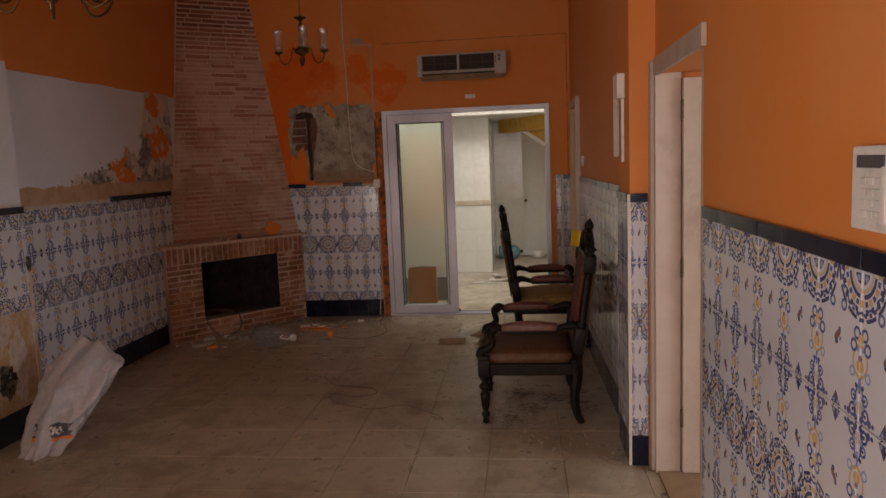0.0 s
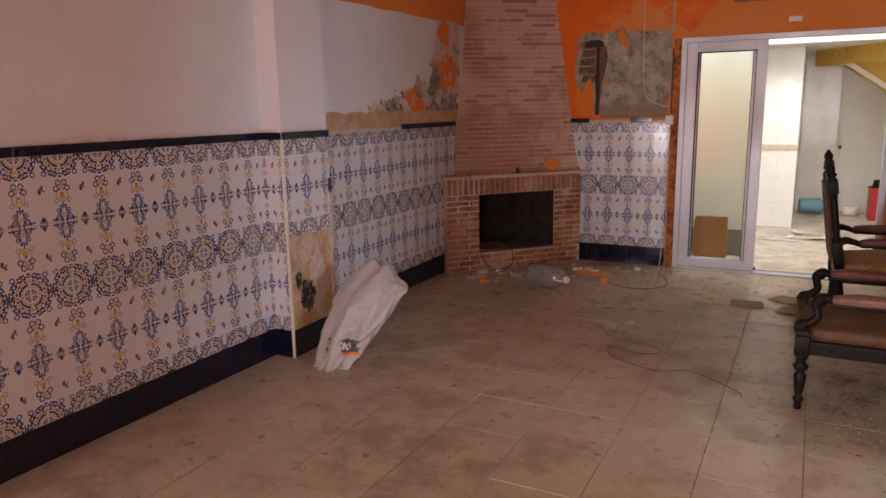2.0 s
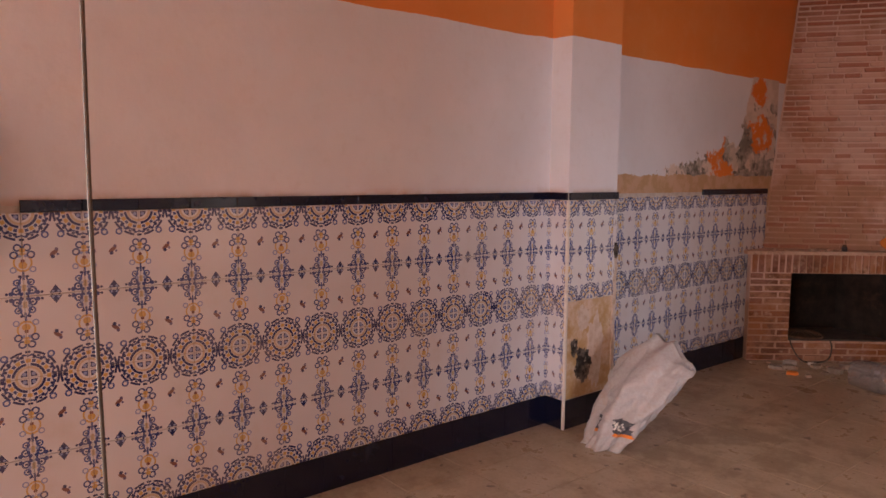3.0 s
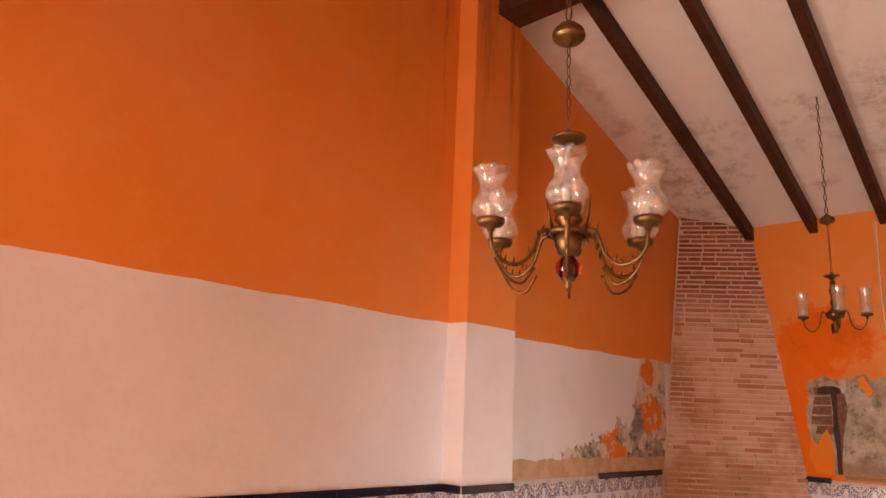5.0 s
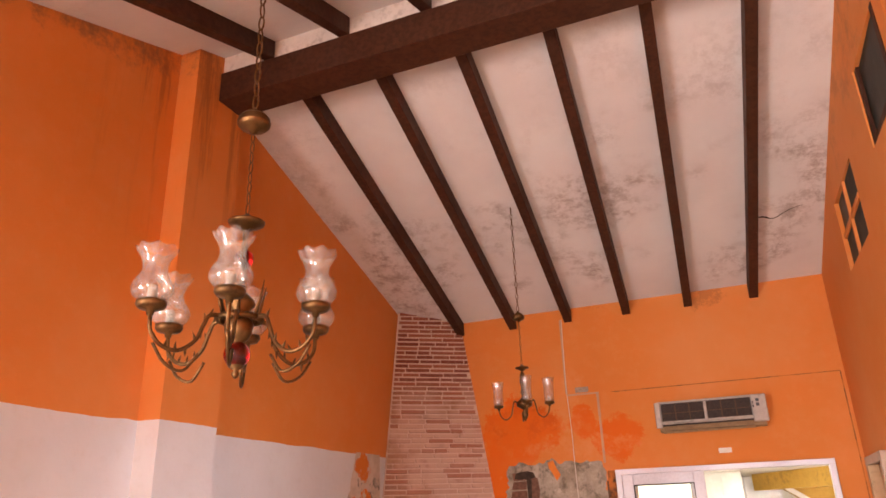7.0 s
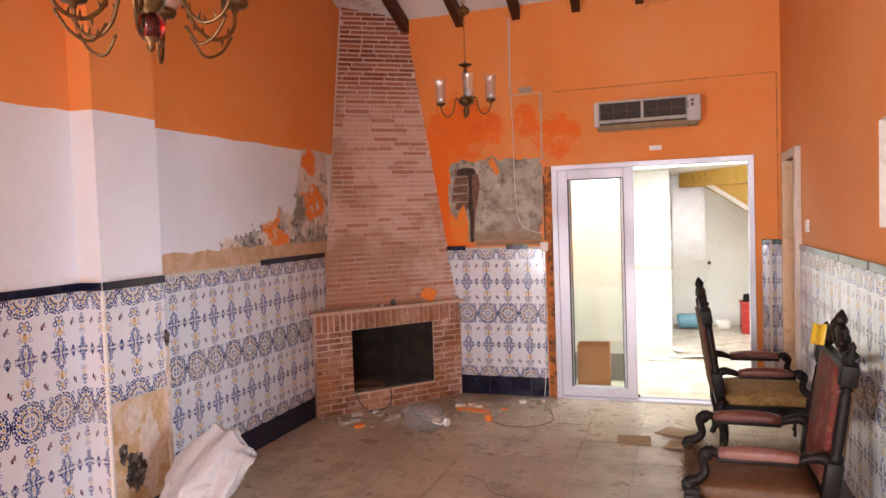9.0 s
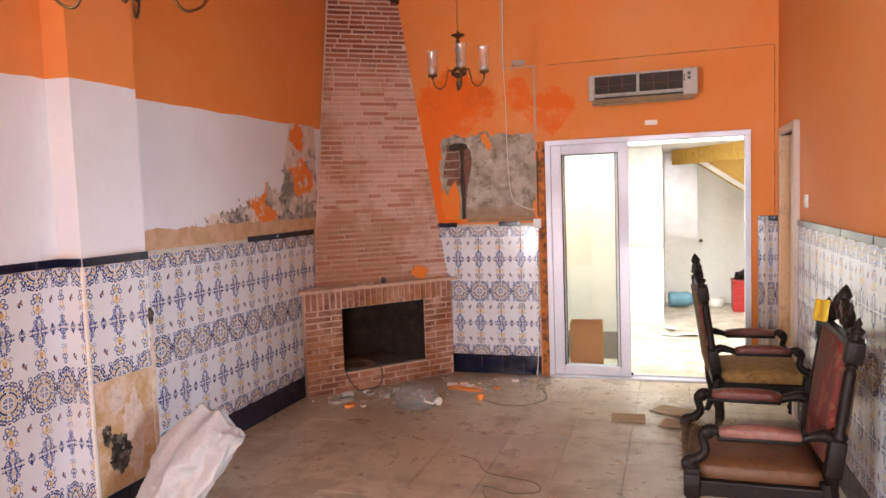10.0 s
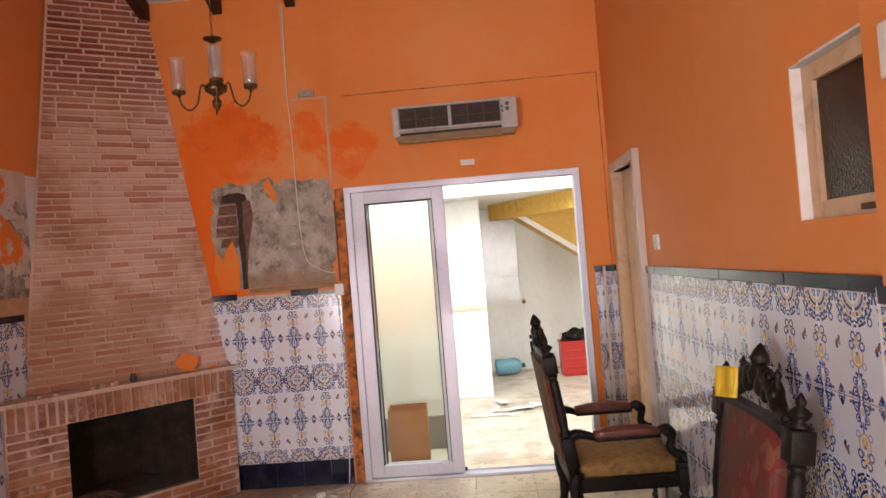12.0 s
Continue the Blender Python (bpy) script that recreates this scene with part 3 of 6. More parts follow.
def box(lo, hi, bevel=0.0, m=None):
    return add_box(bmesh.new(), lo, hi, bevel, m)


def structure(name, bm, material, label, category):
    return tagged(link_mesh(name, bm, material), label, category, kind="structure")


def wall_with_holes(axis, lo, hi, at, depth, holes):
    """Wall in the plane axis=at, thick by depth (signed), spanning lo..hi (along, z), minus rectangular holes (a0, a1, z0, z1)."""
    bm = bmesh.new()
    cuts_a = sorted({lo[0], hi[0], *(h[0] for h in holes), *(h[1] for h in holes)})
    cuts_z = sorted({lo[1], hi[1], *(h[2] for h in holes), *(h[3] for h in holes)})
    cells = {}
    for i in range(len(cuts_a) - 1):
        for j in range(len(cuts_z) - 1):
            ca, cz = (cuts_a[i] + cuts_a[i + 1]) / 2, (cuts_z[j] + cuts_z[j + 1]) / 2
            cells[i, j] = not any(h[0] < ca < h[1] and h[2] < cz < h[3] for h in holes)
    verts = {}

    def vert(i, j, back):
        key = (i, j, back)
        if key not in verts:
            q = at + (depth if back else 0)
            co = (q, cuts_a[i], cuts_z[j]) if axis == "x" else (cuts_a[i], q, cuts_z[j])
            verts[key] = bm.verts.new(co)
        return verts[key]

    for (i, j), solid in cells.items():
        if not solid:
            continue
        for back in (0, 1):
            bm.faces.new([vert(i + di, j + dj, back) for di, dj in ((0, 0), (1, 0), (1, 1), (0, 1))])
        for (di, dj), (p, q) in {(-1, 0): ((0, 0), (0, 1)), (1, 0): ((1, 0), (1, 1)), (0, -1): ((0, 0), (1, 0)), (0, 1): ((0, 1), (1, 1))}.items():
            if not cells.get((i + di, j + dj), False):
                bm.faces.new([vert(i + p[0], j + p[1], 0), vert(i + q[0], j + q[1], 0), vert(i + q[0], j + q[1], 1), vert(i + p[0], j + p[1], 1)])
    bmesh.ops.recalc_face_normals(bm, faces=bm.faces)
    return bm


# ---- plan ----
XL, XP, XN = -2.955, -2.735, -2.885      # left wall beyond the pier, pier's face, left wall before it
YP0, YP1 = 3.83, 4.28                    # the pier along y
XR, XRP, XR2 = 0.97, 0.925, 1.05         # right wall: far part, its pier, near part
YB, YF = 7.405, -2.6                     # back wall, street wall
YJ0, YJ1, ZJ = 2.82, 3.69, 1.97          # doorway in the right wall
YS0, YS1 = 3.745, 4.12                   # right pier along y
ZR, SLOPE, YR = 4.76, 0.351, 4.16        # ridge height, roof slope, ridge line
DOOR = (-1.02, 0.68, 2.135)              # sliding door: left, right, top
SIDE = (6.53, 7.30, 2.06)                # narrow side door: near, far, top
PANE = (4.00, 4.60, 1.585, 2.065)        # pebbled window in the right wall
VENTS = ((5.45, 6.21, 3.27, 3.77), (4.25, 4.88, 3.54, 4.02))


def roof(y):
    """The far pitch starts a little lower, behind the ridge beam."""
    return ZR - SLOPE * (YR - y) if y < YR else 4.70 - 0.3325 * (y - YR)


def right_wall(y):
    """The right wall runs a little inwards towards the back."""
    return XR - 0.024 * (y - 4.0)


# ---- large structure ----
structure("floor", box((-3.3, YF - 0.3, -0.2), (1.4, YB + 0.1, -0.005)), M["floor_joint"], "dusty beige tiled floor with dark joints", "floor")


def gable(x0, x1, y0, y1, z0, material, name, label):
    bm = bmesh.new()
    ys = sorted({y0, y1, *([YR] if y0 < YR < y1 else [])})
    outline = [(y0, z0), (y1, z0)] + [(y, roof(y) + 0.05) for y in reversed(ys)]
    front = [bm.verts.new((x1, y, z)) for y, z in outline]
    back = [bm.verts.new((x0, y, z)) for y, z in outline]
    bm.faces.new(front)
    bm.faces.new(back[::-1])
    for i in range(len(outline)):
        j = (i + 1) % len(outline)
        bm.faces.new((front[j], front[i], back[i], back[j]))
    bmesh.ops.recalc_face_normals(bm, faces=bm.faces)
    return structure(name, bm, material, label, "wall")


gable(-3.3, XN, -0.6, YP0, -0.1, M["left"], "wall_left_near", "orange wall with filled white band above tiles")
bm = wall_with_holes("x", (YF - 0.25, -0.1), (-0.6, 3.1), XN, -0.4, [(-2.3, -0.8, 0.35, 2.2)])
structure("wall_left_front", bm, M["orange"], "plain orange wall with window opening", "wall")
gable(-3.3, XP, YP0, YP1, -0.1, M["left"], "wall_left_pier", "orange and white plastered pier under ridge beam")
gable(-3.3, XL, YP1, YB + 0.2, -0.1, M["left"], "wall_left_far", "orange wall with white band and flaking render")

bm = wall_with_holes("y", (-3.3, -0.1), (1.3, roof(YB) + 0.03), YB, 0.2, [(DOOR[0], DOOR[1], -0.1, DOOR[2])])
structure("wall_back", bm, M["back"], "peeling orange back wall with wide sliding-door opening", "wall")

bm = wall_with_holes("x", (YS1, -0.1), (YB + 0.2, 4.85), XR, 0.3, [(SIDE[0], SIDE[1], -0.1, SIDE[2]), *VENTS, (YS1, PANE[1], *PANE[2:])])
for v in bm.verts:
    v.co.x += right_wall(v.co.y) - XR
structure("wall_right_far", bm, M["orange"], "faded orange side wall above patterned tiles", "wall")
structure("wall_right_pier", box((XRP, YS0, -0.1), (XR + 0.3, YS1, 3.16), 0.004), M["orange"], "orange plastered pier with tiled foot", "wall")
structure("wall_right_gap", box((XR, YS0, 3.16), (XR + 0.3, YS1, 4.85)), M["orange"], "faded orange wall above the pier", "wall")
bm = wall_with_holes("x", (YF - 0.2, -0.1), (YS0, 4.85), XR2, 0.22, [(YJ0, YJ1, -0.1, ZJ)])
structure("wall_right_near", bm, M["orange"], "faded orange side wall beside open doorway", "wall")
structure("wall_side_room", wall_with_holes("x", (1.2, -0.1), (5.0, 2.7), 4.45, 0.2, [(1.5, 3.1, 0.6, 2.4)]), M["white_paint"], "pale wall of the side room with window opening", "wall")
structure("wall_side_room_near", box((1.27, 1.0, -0.1), (4.65, 1.2, 2.7)), M["white_paint"], "pale wall of the side room", "wall")
structure("wall_side_room_far", box((1.27, 5.0, -0.1), (4.65, 5.2, 2.7)), M["white_paint"], "pale wall of the side room", "wall")
structure("ceiling_side_room", box((1.275, 1.0, 2.7), (4.65, 5.2, 2.8)), M["white_paint"], "white ceiling of the side room", "ceiling")
structure("floor_side_room", box((1.4, 1.0, -0.2), (4.65, 5.2, -0.006)), M["kitchen_floor"], "dusty floor of the side room", "floor")
# out of view; doorway narrowed on its left to keep light off the near left wall
bm = wall_with_holes("y", (-3.3, -0.1), (1.4, 2.75), YF, -0.25, [(-0.2, 0.9, -0.1, 2.3)])
structure("wall_front", bm, M["orange"], "plain street wall with open doorway", "wall")

bm = bmesh.new()
for a, b in ((YF - 0.3, YR - 0.001), (YR, YB + 0.25)):
    vs = [bm.verts.new((x, y, roof(y) + dz)) for dz in (0, 0.12) for x, y in ((-3.3, a), (1.4, a), (1.4, b), (-3.3, b))]
    for q in ((0, 1, 2, 3), (4, 5, 6, 7), (0, 1, 5, 4), (1, 2, 6, 5), (2, 3, 7, 6), (3, 0, 4, 7)):
        bm.faces.new([vs[i] for i in q])
bmesh.ops.recalc_face_normals(bm, faces=bm.faces)
structure("ceiling", bm, M["ceiling"], "sloping white plaster ceiling stained by mould", "ceiling")

# patio and far room beyond the sliding door
# unseen facing, added so that patio light bounces back white instead of orange
bm = wall_with_holes("y", (-2.6, -0.1), (2.4, 3.62), YB + 0.203, 0.03, [(-1.02, 0.68, -0.1, 2.135)])
structure("wall_patio_side", bm, M["white_paint"], "unseen white facing on the back wall, bounces patio light", "wall")
structure("kitchen_floor", box((-2.6, YB + 0.1, -0.2), (2.6, 12.4, -0.004)), M["kitchen_floor"], "pale dusty floor of the far room", "floor")
structure("wall_kitchen_left", box((-2.8, YB + 0.2, -0.1), (-2.6, 12.4, 3.4)), M["white_tile"], "white tiled wall of the far room", "wall")
structure("wall_kitchen_block", box((-2.6, 10.2, -0.1), (-0.06, 11.95, 2.2)), M["white_tile"], "white tiled wall of the far room", "wall")
structure("wall_kitchen_back", box((-2.6, 11.95, -0.1), (2.6, 12.2, 2.4)), M["white_tile"], "white tiled wall of the far room", "wall")
structure("wall_kitchen_right", box((2.4, YB + 0.2, -0.1), (2.6, 11.95, 3.4)), M["white_paint"], "white wall of the far room", "wall")
structure("ceiling_kitchen", box((-2.6, 9.7, 2.2), (2.4, 11.95, 2.4)), M["white_paint"], "white ceiling of the far room", "ceiling")
structure("wall_patio_return", box((-2.6, 8.2, -0.1), (-0.42, 8.35, 2.75), 0.004), M["clean_white"], "plain white wall behind the glass", "wall")
tagged(link_mesh("baseboard", box((-2.6, 8.186, 0.0), (-0.42, 8.199, 0.27), 0.003), M["grey_skirting"]), "dark grey painted skirting of the patio wall", "skirting", kind="structure")
structure("wall_patio", box((-2.6, 9.7, 2.4), (2.4, 9.9, 3.4)), M["white_paint"], "white patio wall above the far room", "wall")

# ---- shape helpers ----
def lathe(profile, steps=16, bm=None, m=None):
    """Turns a profile of (radius, height) round the z axis."""
    bm = bm or bmesh.new()
    rings, first = [], len(bm.verts)
    for r, z in profile:
        rings.append([bm.verts.new((max(r, 0.0004) * math.cos(2 * math.pi * i / steps), max(r, 0.0004) * math.sin(2 * math.pi * i / steps), z)) for i in range(steps)])
    for a, b in zip(rings, rings[1:]):
        for i in range(steps):
            j = (i + 1) % steps
            bm.faces.new((a[i], a[j], b[j], b[i]))
    bm.faces.new(rings[0][::-1])
    bm.faces.new(rings[-1])
    if m is not None:
        bmesh.ops.transform(bm, matrix=m, verts=[v for ring in rings for v in ring])
    return bm


def smooth_line(points, steps=6):
    """Catmull-Rom through the points."""
    pts = [Vector(p) for p in points]
    pts = [pts[0] * 2 - pts[1], *pts, pts[-1] * 2 - pts[-2]]
    out = []
    for a, b, c, d in zip(pts, pts[1:], pts[2:], pts[3:]):
        for k in range(steps):
            t = k / steps
            out.append(0.5 * (2 * b + (c - a) * t + (2 * a - 5 * b + 4 * c - d) * t * t + (3 * b - a - 3 * c + d) * t ** 3))
    out.append(pts[-2])
    return out


def sweep(points, sizes, steps=8, bm=None, flat=1.0):
    """A tube along points; sizes: one radius or one for each point; flat squashes it sideways."""
    bm = bm or bmesh.new()
    pts = [Vector(p) for p in points]
    if not isinstance(sizes, (list, tuple)):
        sizes = [sizes] * len(pts)
    rings, side = [], None
    for i, p in enumerate(pts):
        way = (pts[min(i + 1, len(pts) - 1)] - pts[max(i - 1, 0)]).normalized()
        if side is None:
            side = way.orthogonal().normalized() if abs(way.z) > 0.9 else way.cross(Vector((0, 0, 1))).normalized()
        side = (side - way * side.dot(way)).normalized()
        up = way.cross(side)
        r = sizes[min(int(i * len(sizes) / len(pts)), len(sizes) - 1)] if len(sizes) != len(pts) else sizes[i]
        rings.append([bm.verts.new(p + side * (r * flat * math.cos(2 * math.pi * k / steps)) + up * (r * math.sin(2 * math.pi * k / steps))) for k in range(steps)])
    for a, b in zip(rings, rings[1:]):
        for i in range(steps):
            j = (i + 1) % steps
            bm.faces.new((a[i], a[j], b[j], b[i]))
    bm.faces.new(rings[0][::-1])
    bm.faces.new(rings[-1])
    return bm


def cushion(lo, hi, bulge, cuts=6, m=None, rough=0.0):
    """A stuffed pad: a box whose top swells and whose corners are round."""
    bm = bmesh.new()
    bmesh.ops.create_cube(bm, size=1.0)
    bmesh.ops.subdivide_edges(bm, edges=bm.edges, cuts=cuts, use_grid_fill=True)
    lo, hi = Vector(lo), Vector(hi)
    for v in bm.verts:
        c = v.co * 2
        q = Vector([c[i] * (1 - 0.06 * (c[(i + 1) % 3] ** 2 + c[(i + 2) % 3] ** 2) / 2) for i in range(3)])
        p = Vector([l + (a + 1) / 2 * (h - l) for l, h, a in zip(lo, hi, q)])
        if c.z > 0:
            p.z += bulge * (1 - c.x * c.x) ** 0.7 * (1 - c.y * c.y) ** 0.7
        if rough:
            p += Vector((0, 0, 1)) * rough * (noise.noise(p * 14) + 0.6 * noise.noise(p * 31))
        v.co = p
    if m is not None:
        bmesh.ops.transform(bm, matrix=m, verts=bm.verts)
    return bm


def slab(outline, z0, z1, m=None):
    """A flat piece with the given outline (x, y), between two heights."""
    bm = bmesh.new()
    low, top = [bm.verts.new((x, y, z0)) for x, y in outline], [bm.verts.new((x, y, z1)) for x, y in outline]
    bm.faces.new(low[::-1])
    bm.faces.new(top)
    for i in range(len(outline)):
        j = (i + 1) % len(outline)
        bm.faces.new((low[i], low[j], top[j], top[i]))
    if m is not None:
        bmesh.ops.transform(bm, matrix=m, verts=bm.verts)
    return bm


def ragged(n, rx, ry, wild=0.3):
    return [(rx * (1 + random.uniform(-wild, wild)) * math.cos(2 * math.pi * i / n), ry * (1 + random.uniform(-wild, wild)) * math.sin(2 * math.pi * i / n)) for i in range(n)]


# ---- ridge beam and rafters ----
beam = thing("ridge_beam", "heavy dark-stained wooden ridge beam", "beam", kind="structure")
part("timber", box((XP - 0.05, 4.04, 4.38), (XR + 0.05, 4.27, 4.59), 0.006), M["beam"], beam)
part("plaster_strip", box((XP - 0.05, 4.06, 4.59), (XR + 0.05, 4.25, 4.75)), M["white_paint"], beam, "white plaster between beam and ceiling")


def rafter(x0, y0, x1, y1):
    bm = bmesh.new()
    vs = [bm.verts.new((x + dx, y, roof(y) + dz)) for dx in (-0.036, 0.036) for x, y, dz in ((x0, y0, -0.13), (x1, y1, -0.13), (x1, y1, 0.02), (x0, y0, 0.02))]
    for q in ((0, 1, 2, 3), (4, 5, 6, 7), (0, 1, 5, 4), (1, 2, 6, 5), (2, 3, 7, 6), (3, 0, 4, 7)):
        bm.faces.new([vs[i] for i in q])
    bmesh.ops.recalc_face_normals(bm, faces=bm.faces)
    bmesh.ops.bevel(bm, geom=bm.edges[:], offset=0.004, segments=1, affect="EDGES")
    tagged(link_mesh("rafter", bm, M["beam"]), "slim dark-stained wooden rafter under white ceiling", "rafter", "rafters", "structure")


for i in range(6):
    rafter(-2.30 + 0.565 * i, 4.26, -2.40 + 0.5465 * i, YB + 0.02)
    rafter(-2.24 + 0.555 * i, YF, -2.36 + 0.555 * i, 4.055)

# a black line on the surface paints the shade inside the crack, no soot
crack = smooth_line([(x, y, roof(y) - 0.001) for x, y in ((0.37, 6.58), (0.47, 6.56), (0.55, 6.60), (0.66, 6.53), (0.76, 6.50))], 4)
tagged(link_mesh("ceiling_crack", sweep(crack, [0.005, 0.007, 0.004, 0.003, 0.001], 5), M["soot"]), "dark crack in the white ceiling", "crack", kind="structure")

# ---- corner fireplace ----
FX0, FY0, FX1, FY1 = -2.88, 6.27, -1.925, 7.355
FLEN, FTURN = math.hypot(FX1 - FX0, FY1 - FY0), math.degrees(math.atan2(FY1 - FY0, FX1 - FX0))
fireplace = thing("fireplace", "corner fireplace of thin worn bricks with tapering hood", "fireplace", pose(FX0, FY0, 0, 0, 0, FTURN))
OPEN = (0.333, 1.147, 0.17, 0.735)       # fire opening: along, along, low, high
base = part("plinth", box((0, 0.012, 0), (FLEN, 0.12, OPEN[2])), M["hood_mortar"], fireplace)
part("jamb", box((0, 0.012, OPEN[2]), (OPEN[0], 0.45, 0.9)), M["hood_mortar"], fireplace)
part("jamb", box((OPEN[1], 0.012, OPEN[2]), (FLEN, 0.12, 0.9)), M["hood_mortar"], fireplace)
part("lintel", box((OPEN[0], 0.012, OPEN[3]), (OPEN[1], 0.3, 0.9)), M["hood_mortar"], fireplace)
bm = bmesh.new()
inner = [(OPEN[0], 0.10), (0.45, 0.52), (0.98, 0.56), (OPEN[1], 0.10)]
lowv, highv = [bm.verts.new((x, y, OPEN[2])) for x, y in inner], [bm.verts.new((x, y, 0.885)) for x, y in inner]
for i in range(3):
    bm.faces.new((lowv[i + 1], lowv[i], highv[i], highv[i + 1]))
bm.faces.new(highv)
part("firebox", bm, M["soot"], fireplace, "soot-blackened firebox")
for x in (OPEN[0] + 0.001, OPEN[1] - 0.005):
    part("soot_lining", box((x, 0.016, OPEN[2]), (x + 0.004, 0.12, OPEN[3])), M["soot"], fireplace, "soot-blackened jamb lining")
part("hearth", box((OPEN[0], 0.02, OPEN[2]), (OPEN[1], 0.5, OPEN[2] + 0.012)), M["ash"], fireplace, "ash-covered hearth")
part("mantel_shelf", slab([(-0.05, -0.035), (FLEN + 0.03, -0.035), (FLEN + 0.03, 0.06), (0.78, 0.62), (0.55, 0.62), (-0.05, 0.25)], 0.892, 0.918), M["mortar"], fireplace, "thin worn mantel slab")

HL0, HR0, HL1, HR1 = Vector((-2.95, 6.56, 0.915)), Vector((-1.955, 7.40, 0.915)), Vector((-2.93, 7.10, 3.86)), Vector((-2.425, 7.40, 3.86))
inv = fireplace.matrix_basis.inverted()


def hood_at(s, z):
    k = (z - 0.915) / (3.86 - 0.915)
    return HL0.lerp(HL1, k).lerp(HR0.lerp(HR1, k), s)


bm = bmesh.new()
grid = [[bm.verts.new(inv @ (hood_at(s / 4, 0.915 + 2.945 * k / 12) + Vector((-0.009, 0.009, 0)))) for s in range(5)] for k in range(13)]
for k in range(12):
    for s in range(4):
        bm.faces.new((grid[k][s], grid[k][s + 1], grid[k + 1][s + 1], grid[k + 1][s]))
corner = [bm.verts.new(inv @ Vector((-2.96, 7.41, z))) for z in (0.915, 3.86)]
for side in (0, 4):
    bm.faces.new([grid[k][side] for k in range(13)] + [corner[1], corner[0]])
hoodpart = part("hood", bm, M["hood_mortar"], fireplace, "tall tapering brick hood")

def brick_mesh(w, d, h):
    bm = box((-w / 2, 0, -h / 2), (w / 2, d, h / 2))
    for v in bm.verts:
        v.co += Vector((random.uniform(-1, 1) * 0.004, 0, random.uniform(-1, 1) * 0.003))
        if v.co.y < 0.001:
            v.co.x *= 0.99
    bm.normal_update()
    data = bpy.data.meshes.new("brick")
    bm.to_mesh(data)
    bm.free()
    data.materials.append(M["brick"])
    return data


BRICKS = [brick_mesh(0.225, 0.03, random.uniform(0.0275, 0.031)) for _ in range(7)]


def lay_brick(parent, m, length):
    ob = new("brick", random.choice(BRICKS))
    ob.parent = parent
    ob.matrix_basis = m @ Matrix.Diagonal((length / 0.225, 1, 1, 1))


course, z, row = 0.0447, 0.94, 0
while z < 3.84:
    width = (hood_at(1, z) - hood_at(0, z)).length
    x = -(0.118 if row % 2 else 0.0) - random.uniform(0, 0.03)
    while x < width:
        cut = random.choice((0.224, 0.224, 0.224, 0.19, 0.15, 0.11))
        a, b = max(x, 0.014), min(x + cut, width - 0.014)
        if b - a > 0.03:
            place = hood_at((a + b) / 2 / width, z)
            along = (hood_at(1, z) - hood_at(0, z)).normalized()
            up = (hood_at(0.5, z + 0.1) - hood_at(0.5, z)).normalized()
            inward = up.cross(along).normalized()
            up2 = along.cross(inward)
            m = Matrix((along, inward, up2)).transposed().to_4x4()
            m.translation = place - inward * random.uniform(0.0, 0.004)
            lay_brick(hoodpart, inv @ m @ Matrix.Diagonal((1, 1, 0.84 if z > 2.75 else 1.0, 1)), b - a)
        x += cut + 0.0135
    z += course
    row += 1

for row in range(14):
    z = 0.027 + row * 0.0527
    spans = [(0, FLEN)] if z < OPEN[2] else [(0, OPEN[0]), (OPEN[1], FLEN)]
    for s0, s1 in spans:
        x = s0 - (0.12 if row % 2 else 0.0)
        while x < s1:
            a, b = max(x, s0) + 0.004, min(x + 0.225, s1) - 0.004
            if b - a > 0.03:
                lay_brick(base, pose((a + b) / 2, random.uniform(0, 0.005), z) @ Matrix.Diagonal((1, 1, 1.25, 1)), b - a)
            x += 0.238
for i in range(26):
    lay_brick(base, pose(0.03 + i * (FLEN - 0.06) / 25, random.uniform(-0.004, 0.004), 0.815, 0, 90, 0) @ Matrix.Diagonal((1, 1, 1.25, 1)), 0.145)

# the grate, hose and odds on the mantel
grate = thing("fire_grate", "round rusty iron grate lying in the ashes", "grate", pose(FX0, FY0, 0, 0, 0, FTURN) @ pose(0.52, 0.17, OPEN[2] + 0.012))
part("rim", lathe([(0.15, 0.0), (0.165, 0.0), (0.17, 0.015), (0.15, 0.02), (0.145, 0.01)], 24), M["iron"], grate)
for i in range(14):
    a = 2 * math.pi * i / 14
    part("spoke", sweep([(0.02 * math.cos(a), 0.02 * math.sin(a), 0.045), (0.09 * math.cos(a), 0.09 * math.sin(a), 0.038), (0.15 * math.cos(a), 0.15 * math.sin(a), 0.012)], 0.006, 6), M["iron"], grate)
part("boss", lathe([(0.0, 0.03), (0.03, 0.03), (0.028, 0.05), (0.0, 0.055)], 14), M["iron"], grate)
FPM = pose(FX0, FY0, 0, 0, 0, FTURN)
loop = smooth_line([FPM @ Vector(p) for p in ((0.355, 0.03, 0.19), (0.36, -0.02, 0.12), (0.42, -0.06, 0.025), (0.52, -0.07, 0.008), (0.64, -0.05, 0.03), (0.68, -0.02, 0.12), (0.68, 0.03, 0.19))])
tagged(link_mesh("black_hose", sweep(loop, 0.006, 6), M["black_cable"], True), "thin black hose looped from the hearth", "hose")
tagged(link_mesh("paint_flake", slab(ragged(11, 0.085, 0.06, 0.25), -0.004, 0.004, FPM @ pose(1.14, 0.06, 0.98, 82, 0, 0)), M["orange_flake"]), "orange paint flake leaning on the mantel", "debris")
tagged(link_mesh("paint_flake", slab(ragged(8, 0.045, 0.015, 0.25), 0, 0.012, FPM @ pose(1.33, 0.05, 0.918)), M["orange_flake"]), "small orange paint flake on the mantel", "debris")
jar = thing("glass_jar", "small dark glass jar on the mantel", "jar", FPM @ pose(0.76, 0.04, 0.918))
